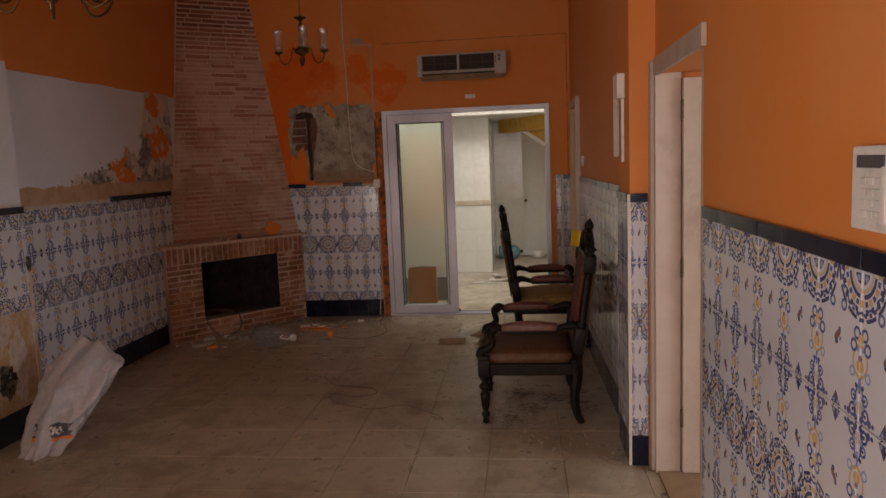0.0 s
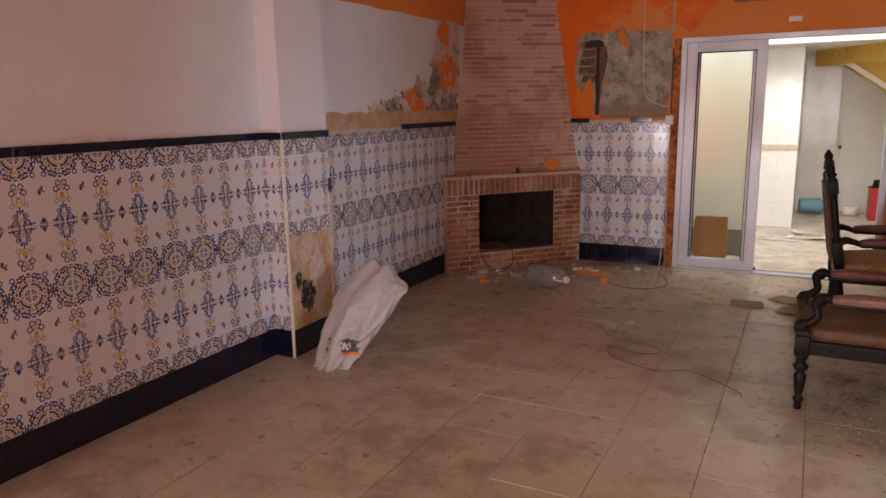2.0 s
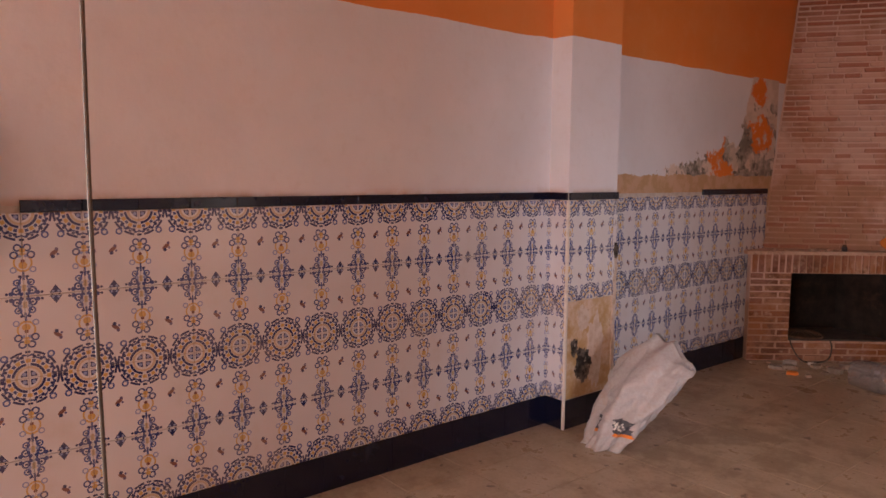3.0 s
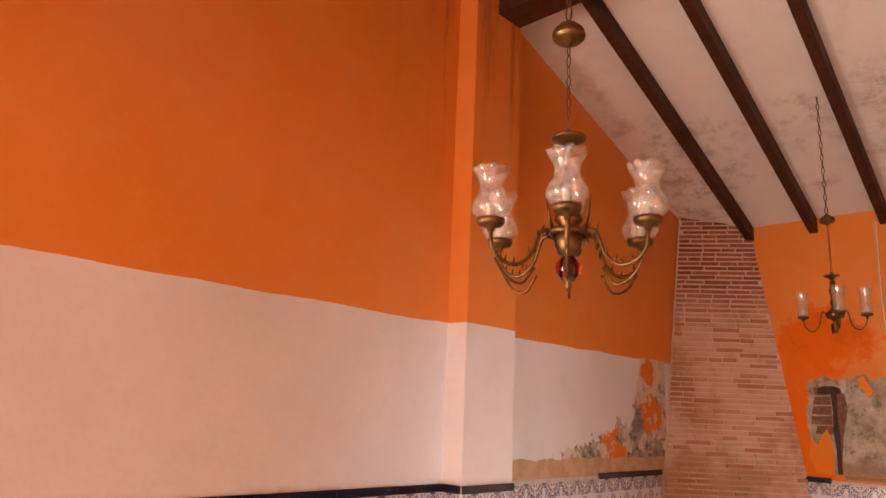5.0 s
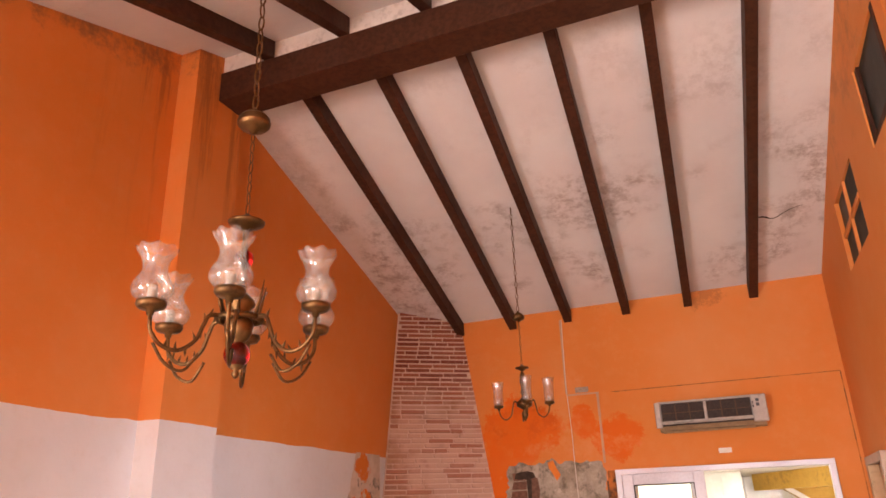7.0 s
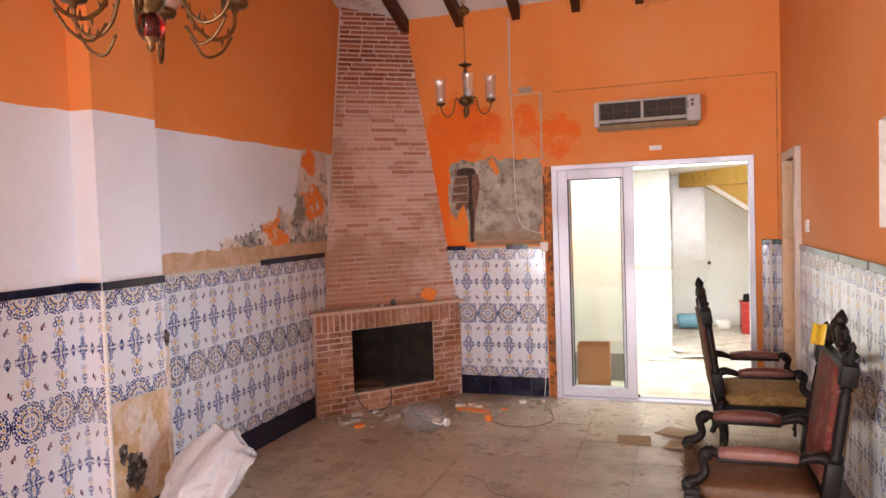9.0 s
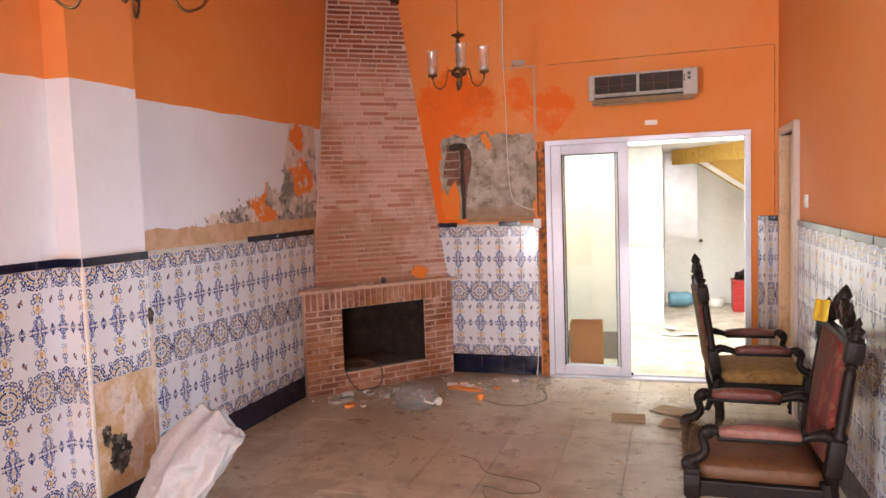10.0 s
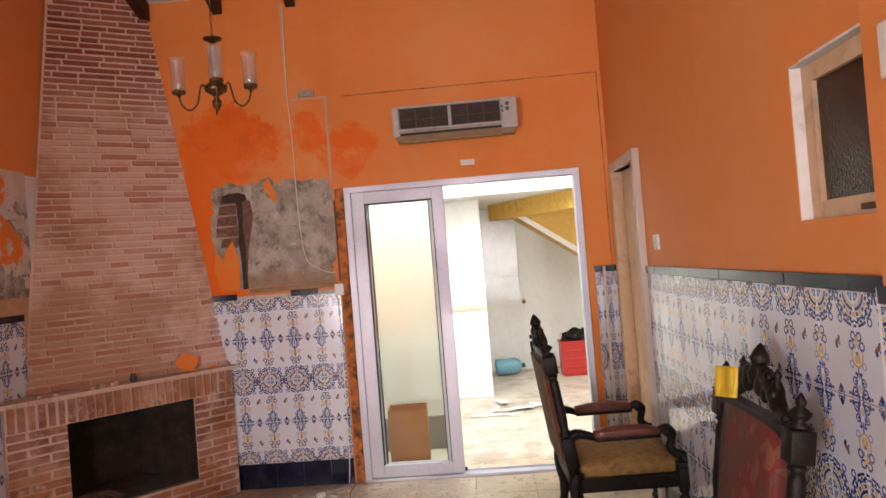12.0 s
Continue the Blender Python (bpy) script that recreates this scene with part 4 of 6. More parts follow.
part("body", lathe([(0.0, 0), (0.02, 0), (0.022, 0.03), (0.016, 0.04), (0.0, 0.04)], 12), M["dark_grey"], jar, "", True)
part("lid", lathe([(0.0, 0.04), (0.014, 0.04), (0.014, 0.055), (0.0, 0.056)], 12), M["iron"], jar)
for x, r in ((0.63, 0.022), (0.5, 0.014), (0.56, 0.018), (0.28, 0.012), (0.2, 0.015)):
    tagged(link_mesh("plaster_crumb", slab(ragged(7, r, r * 0.8, 0.3), 0, r * 0.9, FPM @ pose(x, random.uniform(0.0, 0.06), 0.918)), M["mortar"]), "small plaster crumb on the mantel shelf", "debris", "mantel crumbs")

# ---- bare patch in the back wall ----
patch = thing("bare_patch", "bare cement patch where orange plaster fell", "wall damage", kind="structure")
edge = []
for i in range(120):
    a = 2 * math.pi * i / 120
    ca, sa = math.cos(a), math.sin(a)
    k = 1 / max(abs(ca), abs(sa)) ** 0.75
    wob = 1 + 0.16 * noise.noise(Vector((ca * 2.2, sa * 2.2, 4.0))) + 0.09 * noise.noise(Vector((ca * 6, sa * 6, 1.0))) + 0.055 * noise.noise(Vector((ca * 17, sa * 17, 2.0)))
    edge.append((-1.545 + 0.455 * ca * k * wob, 1.83 + max(-0.37, 0.41 * sa * k * wob)))
part("cement", slab(edge, 0, 0.007, pose(0, YB, 0, 90, 0, 0)), M["cement"], patch)
for z0, x0 in ((1.77, -1.955), (1.85, -1.985), (1.93, -1.975), (2.01, -1.96), (2.085, -1.94)):
    part("old_brick", slab([(x0, z0), (-1.822, z0 + random.uniform(-0.004, 0.004)), (-1.82, z0 + 0.07), (-1.88, z0 + 0.068), (x0 + random.uniform(-0.01, 0.02), z0 + 0.065)], 0.001, 0.012, pose(0, YB, 0, 90, 0, 0)), M["old_brick"], patch, "exposed old brick")
part("slot_margin", slab([(-1.78, 1.5), (-1.765, 1.6), (-1.75, 1.75), (-1.715, 1.9), (-1.70, 2.0), (-1.715, 2.1), (-1.78, 2.13)], 0.001, 0.0095, pose(0, YB, 0, 90, 0, 0)), M["old_brick"], patch, "stained broken plaster edge")
part("post_slot", slab([(-1.81, 1.455), (-1.772, 1.46), (-1.777, 1.6), (-1.768, 1.75), (-1.78, 1.9), (-1.775, 2.02), (-1.772, 2.11), (-1.82, 2.11), (-1.812, 1.95), (-1.82, 1.8), (-1.808, 1.65)], 0.001, 0.0115, pose(0, YB, 0, 90, 0, 0)), M["old_wood"], patch, "dark slot of a removed post")
part("lintel_stub", slab([(-1.925, 2.10), (-1.88, 2.095), (-1.76, 2.10), (-1.735, 2.115), (-1.75, 2.15), (-1.80, 2.165), (-1.87, 2.16), (-1.915, 2.145)], 0.001, 0.018, pose(0, YB, 0, 90, 0, 0)), M["old_wood"], patch, "charred lintel stub")
part("right_slot", box((-1.10, YB - 0.012, 1.46), (-1.065, YB - 0.001, 2.05), 0.003), M["iron"], patch, "rusted slot")
part("ledge", box((-1.76, YB - 0.03, 1.425), (-1.12, YB + 0.0, 1.455), 0.006), M["cardboard"], patch, "broken mortar ledge")
part("hanging_flake", slab([(0, 0), (0.05, 0.02), (0.08, -0.05), (0.115, -0.11), (0.08, -0.16), (0.045, -0.1), (0.01, -0.05)], 0, 0.004, pose(-1.61, YB - 0.014, 2.225, 80, 0, 0)), M["orange_flake"], patch, "curled flake of orange plaster")
part("orange_rest", slab([(0, 0), (0.13, 0.0), (0.14, 0.2), (0.1, 0.36), (0.05, 0.3), (0.02, 0.22), (-0.03, 0.3), (-0.05, 0.14)], 0, 0.004, pose(-1.965, YB - 0.0085, 1.455, 90, 0, 0)), M["bright_orange"], patch, "remaining bright orange plaster")

# ---- conduit, cables and boxes on the back wall ----
conduit = thing("wall_conduit", "thin pale cable fixed down the back wall", "cable")
part("wire", sweep(smooth_line([(-1.368, YB - 0.012, 3.52), (-1.374, YB - 0.012, 3.2), (-1.379, YB - 0.012, 2.85), (-1.366, YB - 0.012, 2.5), (-1.363, YB - 0.015, 2.1), (-1.352, YB - 0.015, 1.8), (-1.325, YB - 0.015, 1.64), (-1.27, YB - 0.02, 1.58), (-1.17, YB - 0.03, 1.535), (-1.12, YB - 0.02, 1.53)]), 0.0034, 6), M["white_plastic"], conduit, "", True)
part("groove_strip", box((-1.392, YB - 0.006, 2.82), (-1.376, YB + 0.001, 3.52)), M["filled_groove"], conduit, "grey filled groove")
part("cross_strip", box((-1.376, YB - 0.006, 2.80), (-1.09, YB + 0.001, 2.815)), M["filled_groove"], conduit, "grey filled groove")
part("down_strip", box((-1.112, YB - 0.006, 2.2), (-1.092, YB + 0.001, 2.80)), M["filled_groove"], conduit, "grey filled groove")
part("junction_box", box((-1.30, YB - 0.015, 2.822), (-1.18, YB + 0.001, 2.87), 0.004), M["rubble"], conduit, "small grey junction cover")
for lo, hi in (((-0.98, YB - 0.004, 2.80), (0.86, YB + 0.001, 2.807)), ((0.855, YB - 0.004, 1.43), (0.862, YB + 0.001, 2.80))):
    tagged(link_mesh("cable_channel", box(lo, hi), M["rot_wood"]), "thin painted-over cable channel on the wall", "cable channel", kind="structure")
tagged(link_mesh("door_sticker", box((-0.155, YB - 0.004, 2.222), (-0.055, YB - 0.0005, 2.262), 0.001, None), M["white_plastic"]), "small white label above the sliding door", "label")
tagged(link_mesh("rotten_jamb", box((-1.085, YB - 0.02, 0.0), (DOOR[0] - 0.002, YB - 0.001, 2.13), 0.008), M["rot_wood"]), "rotten orange-painted strip beside the sliding door", "trim", kind="structure")
tagged(link_mesh("jamb_strip", box((DOOR[1] + 0.002, YB - 0.006, 0.0), (0.728, YB + 0.001, 1.43), 0.002), M["orange"]), "orange plaster strip beside the sliding door", "trim", kind="structure")
cablebox = thing("socket_box", "small beige socket box beside the tiles", "socket", pose(-1.10, YB - 0.01, 1.36))
part("cover", box((-0.035, -0.03, 0.0), (0.035, 0.0, 0.085), 0.006), M["white_plastic"], cablebox)
part("hanging_wire", sweep(smooth_line([(-0.02, -0.02, 0.0), (-0.012, -0.025, -0.4), (-0.015, -0.03, -0.9), (-0.02, -0.035, -1.2), (-0.03, -0.05, -1.345)]), 0.0035, 6), M["white_plastic"], cablebox, "thin white wire")
tagged(link_mesh("white_pipe", sweep([(0.79, YB - 0.035, 0), (0.79, YB - 0.035, 0.7), (0.795, YB - 0.035, 1.42)], 0.011, 10), M["white_plastic"], True), "thin white pipe up the tiled corner", "pipe")

# ---- air conditioner ----
ac = thing("air_conditioner", "old white wall air conditioner with open filter", "air conditioner", pose(-0.61, YB, 2.41))
part("casing", box((0, -0.12, 0.055), (0.88, 0.0, 0.245), 0.012), M["ac_white"], ac)
part("top_edge", box((0.02, -0.145, 0.228), (0.78, -0.115, 0.245), 0.005), M["ac_white"], ac)
part("side_panel", box((0.765, -0.155, 0.03), (0.88, -0.115, 0.245), 0.012), M["ac_white"], ac)
part("side_panel", box((0, -0.15, 0.03), (0.05, -0.115, 0.24), 0.01), M["ac_white"], ac)
part("lower_lip", box((0.04, -0.155, 0.066), (0.77, -0.115, 0.082), 0.005), M["ac_white"], ac)
part("louvre", box((0.05, -0.14, 0.012), (0.77, -0.06, 0.03), 0.005, pose(0, 0, 0, 12, 0, 0)), M["cardboard"], ac, "yellowed air louvre")
# brown tray and dark strip paint the shade along the unit's lower edge
part("under_tray", box((0.02, -0.09, 0.0), (0.86, 0.0, 0.055), 0.01), M["cardboard"], ac, "lower tray coloured brown for shade")
part("shadow_gap", box((0.03, -0.128, 0.046), (0.80, -0.1, 0.056)), M["ac_mesh_and_shade"], ac, "dark strip painted as shade under the casing")
for x0, x1 in ((0.055, 0.395), (0.42, 0.76)):
    f = part("filter", box((x0, -0.135, 0.083), (x1, -0.118, 0.226)), M["ac_mesh_and_shade"], ac, "dusty dark filter mesh")
    for k in range(1, 3):
        x = x0 + (x1 - x0) * k / 3
        part("filter_rib", box((x - 0.004, -0.139, 0.083), (x + 0.004, -0.134, 0.226)), M["iron"], f)
    part("filter_rib", box((x0, -0.139, 0.145), (x1, -0.134, 0.15)), M["iron"], f)
part("centre_bar", box((0.396, -0.15, 0.085), (0.419, -0.115, 0.215), 0.003), M["ac_white"], ac)
for z in (0.15, 0.185):
    part("display", box((0.80, -0.158, z), (0.825, -0.154, z + 0.025)), M["grey_print"], ac, "small grey display window")
for z in (0.14, 0.17):
    part("latch", box((0.772, -0.16, z), (0.782, -0.154, z + 0.02)), M["black_rubber"], ac)

# ---- sliding door ----
door = thing("sliding_door", "silver aluminium sliding glass door, half open", "door", pose(0, YB, 0))
L, R, T = DOOR
part("frame_left", box((L, -0.02, 0), (L + 0.05, 0.09, T), 0.004), M["aluminium"], door)
part("frame_right", box((R - 0.045, -0.02, 0), (R, 0.09, T), 0.004), M["aluminium"], door)
part("frame_top", box((L, -0.022, T - 0.045), (R, 0.09, T), 0.004), M["aluminium"], door)
part("track", box((L, -0.03, 0.0), (R, 0.1, 0.02), 0.003), M["aluminium"], door)
part("track_rail", box((L + 0.05, 0.045, 0.02), (R - 0.045, 0.05, 0.035)), M["aluminium"], door)
for y, x0, x1 in ((0.0, L + 0.045, -0.30), (0.05, L + 0.06, -0.33)):
    leaf = part("leaf", box((x0, y, 0.022), (x0 + 0.095, y + 0.035, T - 0.045), 0.003), M["aluminium"], door, "sliding leaf with silver frame")
    part("stile", box((x1 - 0.085, y, 0.022), (x1, y + 0.035, T - 0.045), 0.003), M["aluminium"], leaf)
    part("rail", box((x0 + 0.095, y, 0.022), (x1 - 0.085, y + 0.035, 0.108), 0.003), M["aluminium"], leaf)
    part("rail", box((x0 + 0.095, y, T - 0.13), (x1 - 0.085, y + 0.035, T - 0.045), 0.003), M["aluminium"], leaf)
    part("gasket", box((x0 + 0.095, y + 0.002, 0.108), (x0 + 0.102, y + 0.03, T - 0.13)), M["black_rubber"], leaf)
    part("gasket", box((x1 - 0.091, y + 0.002, 0.108), (x1 - 0.085, y + 0.03, T - 0.13)), M["black_rubber"], leaf)
    part("gasket", box((x0 + 0.095, y + 0.002, T - 0.137), (x1 - 0.085, y + 0.03, T - 0.13)), M["black_rubber"], leaf)
    pane = part("pane", box((x0 + 0.1, y + 0.014, 0.108), (x1 - 0.088, y + 0.02, T - 0.132)), M["glass"], leaf, "clear glass pane")
    pane.visible_shadow = False
part("roller", lathe([(0, -0.006), (0.014, -0.006), (0.014, 0.006), (0, 0.006)], 12, None, pose(-0.295, 0.02, 0.045, 90, 0, 0)), M["black_rubber"], door)

# ---- side door, doorway, pebbled window, vents ----
XD, XDC = right_wall(6.9), right_wall(6.9) - 0.035
sd = thing("door_1", "narrow tan wooden door in beige casing, closed", "door", kind="structure")
part("casing", box((XDC + 0.005, SIDE[0] - 0.005, 0), (XD + 0.1, SIDE[0] + 0.07, SIDE[2]), 0.004), M["door_pink"], sd)
part("casing", box((XDC + 0.005, SIDE[1] - 0.07, 0), (XD + 0.1, SIDE[1] + 0.02, SIDE[2]), 0.004), M["door_tan"], sd)
part("casing", box((XDC + 0.005, SIDE[0] - 0.005, SIDE[2]), (XD + 0.1, SIDE[1] + 0.02, SIDE[2] + 0.06), 0.004), M["door_pink"], sd)
leaf = part("leaf", box((XD + 0.045, SIDE[0] + 0.07, 0.01), (XD + 0.08, SIDE[1] - 0.07, SIDE[2]), 0.003), M["door_tan"], sd, "tan painted door leaf")
for z0, z1 in ((0.2, 0.9), (1.1, 1.9)):
    part("panel", box((XD + 0.036, SIDE[0] + 0.17, z0), (XD + 0.046, SIDE[1] - 0.17, z1), 0.004), M["door_tan"], leaf)
for z in (0.3, 1.15, 1.8):
    part("hinge", box((XD + 0.03, SIDE[0] + 0.066, z), (XD + 0.046, SIDE[0] + 0.082, z + 0.08), 0.002), M["iron"], leaf)
sw = thing("light_switch", "small white light switch above the tiles", "switch", pose(right_wall(6.27), 6.27, 1.515))
part("plate", box((-0.014, -0.045, 0), (0.0, 0.045, 0.085), 0.004), M["white_plastic"], sw)
part("rocker", box((-0.019, -0.02, 0.02), (-0.013, 0.02, 0.065), 0.003), M["white_plastic"], sw)

dw = thing("door_2", "peeling off-white door standing open in its frame", "door", kind="structure")
part("jamb", box((XR2 - 0.02, YJ1 - 0.045, 0), (XR2 + 0.1, YJ1, ZJ), 0.004), M["door_pink"], dw)
part("casing", box((XR2 - 0.035, YJ1 - 0.012, 0), (XR2 - 0.003, YS0 - 0.004, ZJ + 0.06), 0.004), M["door_pink"], dw)
part("head_casing", box((XR2 - 0.022, YJ0 - 0.05, ZJ - 0.01), (XR2 - 0.002, YJ1, ZJ + 0.07), 0.004), M["door_pink"], dw)
part("jamb", box((XR2 + 0.0, YJ0, 0), (XR2 + 0.1, YJ0 + 0.035, ZJ), 0.004), M["door_pink"], dw)
leaf = part("leaf", box((XR2 + 0.105, YJ1 - 0.07, 0.015), (XR2 + 0.86, YJ1 - 0.032, ZJ - 0.03), 0.003), M["door_pink"], dw, "off-white door leaf, scuffed")
for z0, z1 in ((0.2, 0.85), (1.0, 1.8)):
    part("panel_moulding", box((XR2 + 0.2, YJ1 - 0.08, z0), (XR2 + 0.75, YJ1 - 0.069, z1), 0.006), M["door_pink"], leaf)
for z in (0.25, 1.0, 1.75):
    part("hinge", sweep([(XR2 + 0.101, YJ1 - 0.066, z), (XR2 + 0.101, YJ1 - 0.066, z + 0.09)], 0.008, 8), M["iron"], leaf)
tagged(link_mesh("threshold", box((XR2 - 0.01, YJ0, -0.008), (XR2 + 0.22, YJ1, 0.012), 0.003), M["cardboard"]), "worn brown threshold under the doorway", "threshold", kind="structure")

XW = right_wall(4.4)
win = thing("window_1", "small pebbled-glass window in tan frame", "window", kind="structure")
y0, y1, z0, z1 = YS1, PANE[1], PANE[2], PANE[3]
part("reveal", box((XW - 0.003, y1 - 0.006, z0), (XW + 0.2, y1 + 0.003, z1 + 0.004)), M["white_paint"], win, "white painted reveal")
part("reveal_top", box((XW - 0.003, y0, z1 - 0.004), (XW + 0.2, y1, z1 + 0.004)), M["white_paint"], win)
sash = part("sash", box((XW + 0.03, y1 - 0.07, z0), (XW + 0.07, y1 - 0.006, z1 - 0.005), 0.003), M["door_tan"], win, "tan painted sash")
part("sash_rail", box((XW + 0.03, y0, z0), (XW + 0.07, y1 - 0.07, z0 + 0.055), 0.003), M["door_tan"], sash)
part("sash_rail", box((XW + 0.03, y0, z1 - 0.06), (XW + 0.07, y1 - 0.07, z1 - 0.005), 0.003), M["door_tan"], sash)
bm = bmesh.new()
bmesh.ops.create_grid(bm, x_segments=120, y_segments=110, size=0.5)
for v in bm.verts:
    y, z = y0 + (v.co.x + 0.5) * (y1 - 0.07 - y0), z0 + 0.055 + (v.co.y + 0.5) * (z1 - z0 - 0.115)
    v.co = Vector((XW + 0.05 + 0.0022 * noise.noise(Vector((y * 110, z * 110, 0))), y, z))
pb = part("pane", bm, M["pebbled"], win, "pebbled obscure glass", True)
pb.modifiers.new("thickness", "SOLIDIFY").thickness = 0.004
part("catch", box((XW + 0.012, y0 + 0.06, z0 + 0.012), (XW + 0.032, y0 + 0.16, z0 + 0.03), 0.004), M["iron"], win)
# black sheet added in place of an unlit room; the soot material is only its colour
tagged(link_mesh("window_backing", box((XW + 0.25, y0, z0 - 0.1), (XW + 0.29, y1 + 0.1, z1 + 0.1)), M["soot"]), "black sheet for the unlit room behind the pebbled window", "backing", kind="structure")
for i, (a, b, c, d) in enumerate(VENTS):
    a = max(a, YS1)
    xv = right_wall((a + b) / 2)
    v = thing("window_2", "high dark window with painted orange bars", "window", kind="structure")
    part("pane", box((xv + 0.02, a, c), (xv + 0.03, b, d)), M["green_glass"], v, "dark green glass")
    if i == 0:
        part("bar", box((xv + 0.0, (a + b) / 2 - 0.018, c), (xv + 0.02, (a + b) / 2 + 0.018, d), 0.004), M["orange"], v)
        part("bar", box((xv + 0.003, a, (c + d) / 2 - 0.018), (xv + 0.02, b, (c + d) / 2 + 0.018), 0.004), M["orange"], v)
    else:
        part("frame", box((xv + 0.002, b - 0.05, c), (xv + 0.02, b, d), 0.004), M["beam"], v)
        part("frame", box((xv + 0.002, a, c + 0.05), (xv + 0.02, a + 0.05, d), 0.004), M["beam"], v)
        part("frame", box((xv + 0.002, a, c), (xv + 0.02, b - 0.05, c + 0.05), 0.004), M["beam"], v)

# alarm keypad and thermostat on the right wall
kp = thing("alarm_keypad", "white alarm keypad with small grey display", "keypad", pose(XR2, 1.52, 1.44))
part("body", box((-0.028, -0.075, 0), (0.0, 0.075, 0.155), 0.007), M["white_plastic"], kp)
part("display", box((-0.0305, -0.05, 0.115), (-0.027, 0.05, 0.138), 0.001), M["grey_print"], kp)
for i in range(4):
    for j in range(3):
        part("key", box((-0.0315, 0.012 - j * 0.027, 0.085 - i * 0.02), (-0.027, 0.032 - j * 0.027, 0.098 - i * 0.02), 0.0015), M["white_plastic"], kp)
part("flap", box((-0.05, -0.10, 0.02), (-0.002, -0.078, 0.12), 0.006), M["white_plastic"], kp)
st = thing("thermostat", "small white box with cable trunking", "wall box", pose(XRP, 3.93, 1.88))
part("cover", box((-0.04, -0.05, 0), (0.0, 0.05, 0.125), 0.006), M["white_plastic"], st)
part("trunking", box((-0.014, -0.015, -0.32), (0.0, 0.015, 0.0), 0.003), M["white_plastic"], st)

# ---- chandeliers ----
def chain(top, foot, bm_size=0.011):
    bm = bmesh.new()
    count = max(2, int((top[2] - foot[2]) / (bm_size * 2.7)))
    for i in range(count):
        k = (i + 0.5) / count
        c = Vector(foot).lerp(Vector(top), k)
        m = Matrix.Translation(c) @ pose(0, 0, 0, 0, 0, 90 * (i % 2))
        pts = [m @ Vector((bm_size * 0.55 * math.cos(a), 0, bm_size * 1.5 * math.sin(a))) for a in [2 * math.pi * j / 10 for j in range(11)]]
        sweep(pts, bm_size * 0.17, 5, bm)
    return bm


def tulip(r, h, flutes, wave):
    """A hurricane shade, open at the top, with a wavy rim; a thin double wall."""
    bm = bmesh.new()
    steps, rows = 64, 12
    shape = [0.55, 0.86, 1.0, 1.02, 0.95, 0.82, 0.68, 0.6, 0.6, 0.66, 0.76, 0.9, 0.98] if wave else [0.62, 0.82, 0.84, 0.84, 0.84, 0.84, 0.84, 0.84, 0.86, 0.9, 0.95, 1.0, 1.06]
    sheets = []
    for off in (0.0, -0.0018):
        grid = []
        for j in range(rows + 1):
            k = j / rows
            grid.append([])
            for i in range(steps):
                a = 2 * math.pi * i / steps
                rim = wave * max(0, k - 0.8) / 0.2
                rr = r * shape[j] * (1 + 0.06 * rim * math.cos(flutes * a)) + off
                grid[-1].append(bm.verts.new((rr * math.cos(a), rr * math.sin(a), h * k + 0.022 * h * rim * math.cos(flutes * a))))
        sheets.append(grid)
        for j in range(rows):
            for i in range(steps):
                q = (grid[j][i], grid[j][(i + 1) % steps], grid[j + 1][(i + 1) % steps], grid[j + 1][i])
                bm.faces.new(q if off == 0 else q[::-1])
    for i in range(steps):
        for j, turn in ((rows, 1), (0, -1)):
            q = (sheets[0][j][i], sheets[0][j][(i + 1) % steps], sheets[1][j][(i + 1) % steps], sheets[1][j][i])
            bm.faces.new(q[::turn])
    return bm


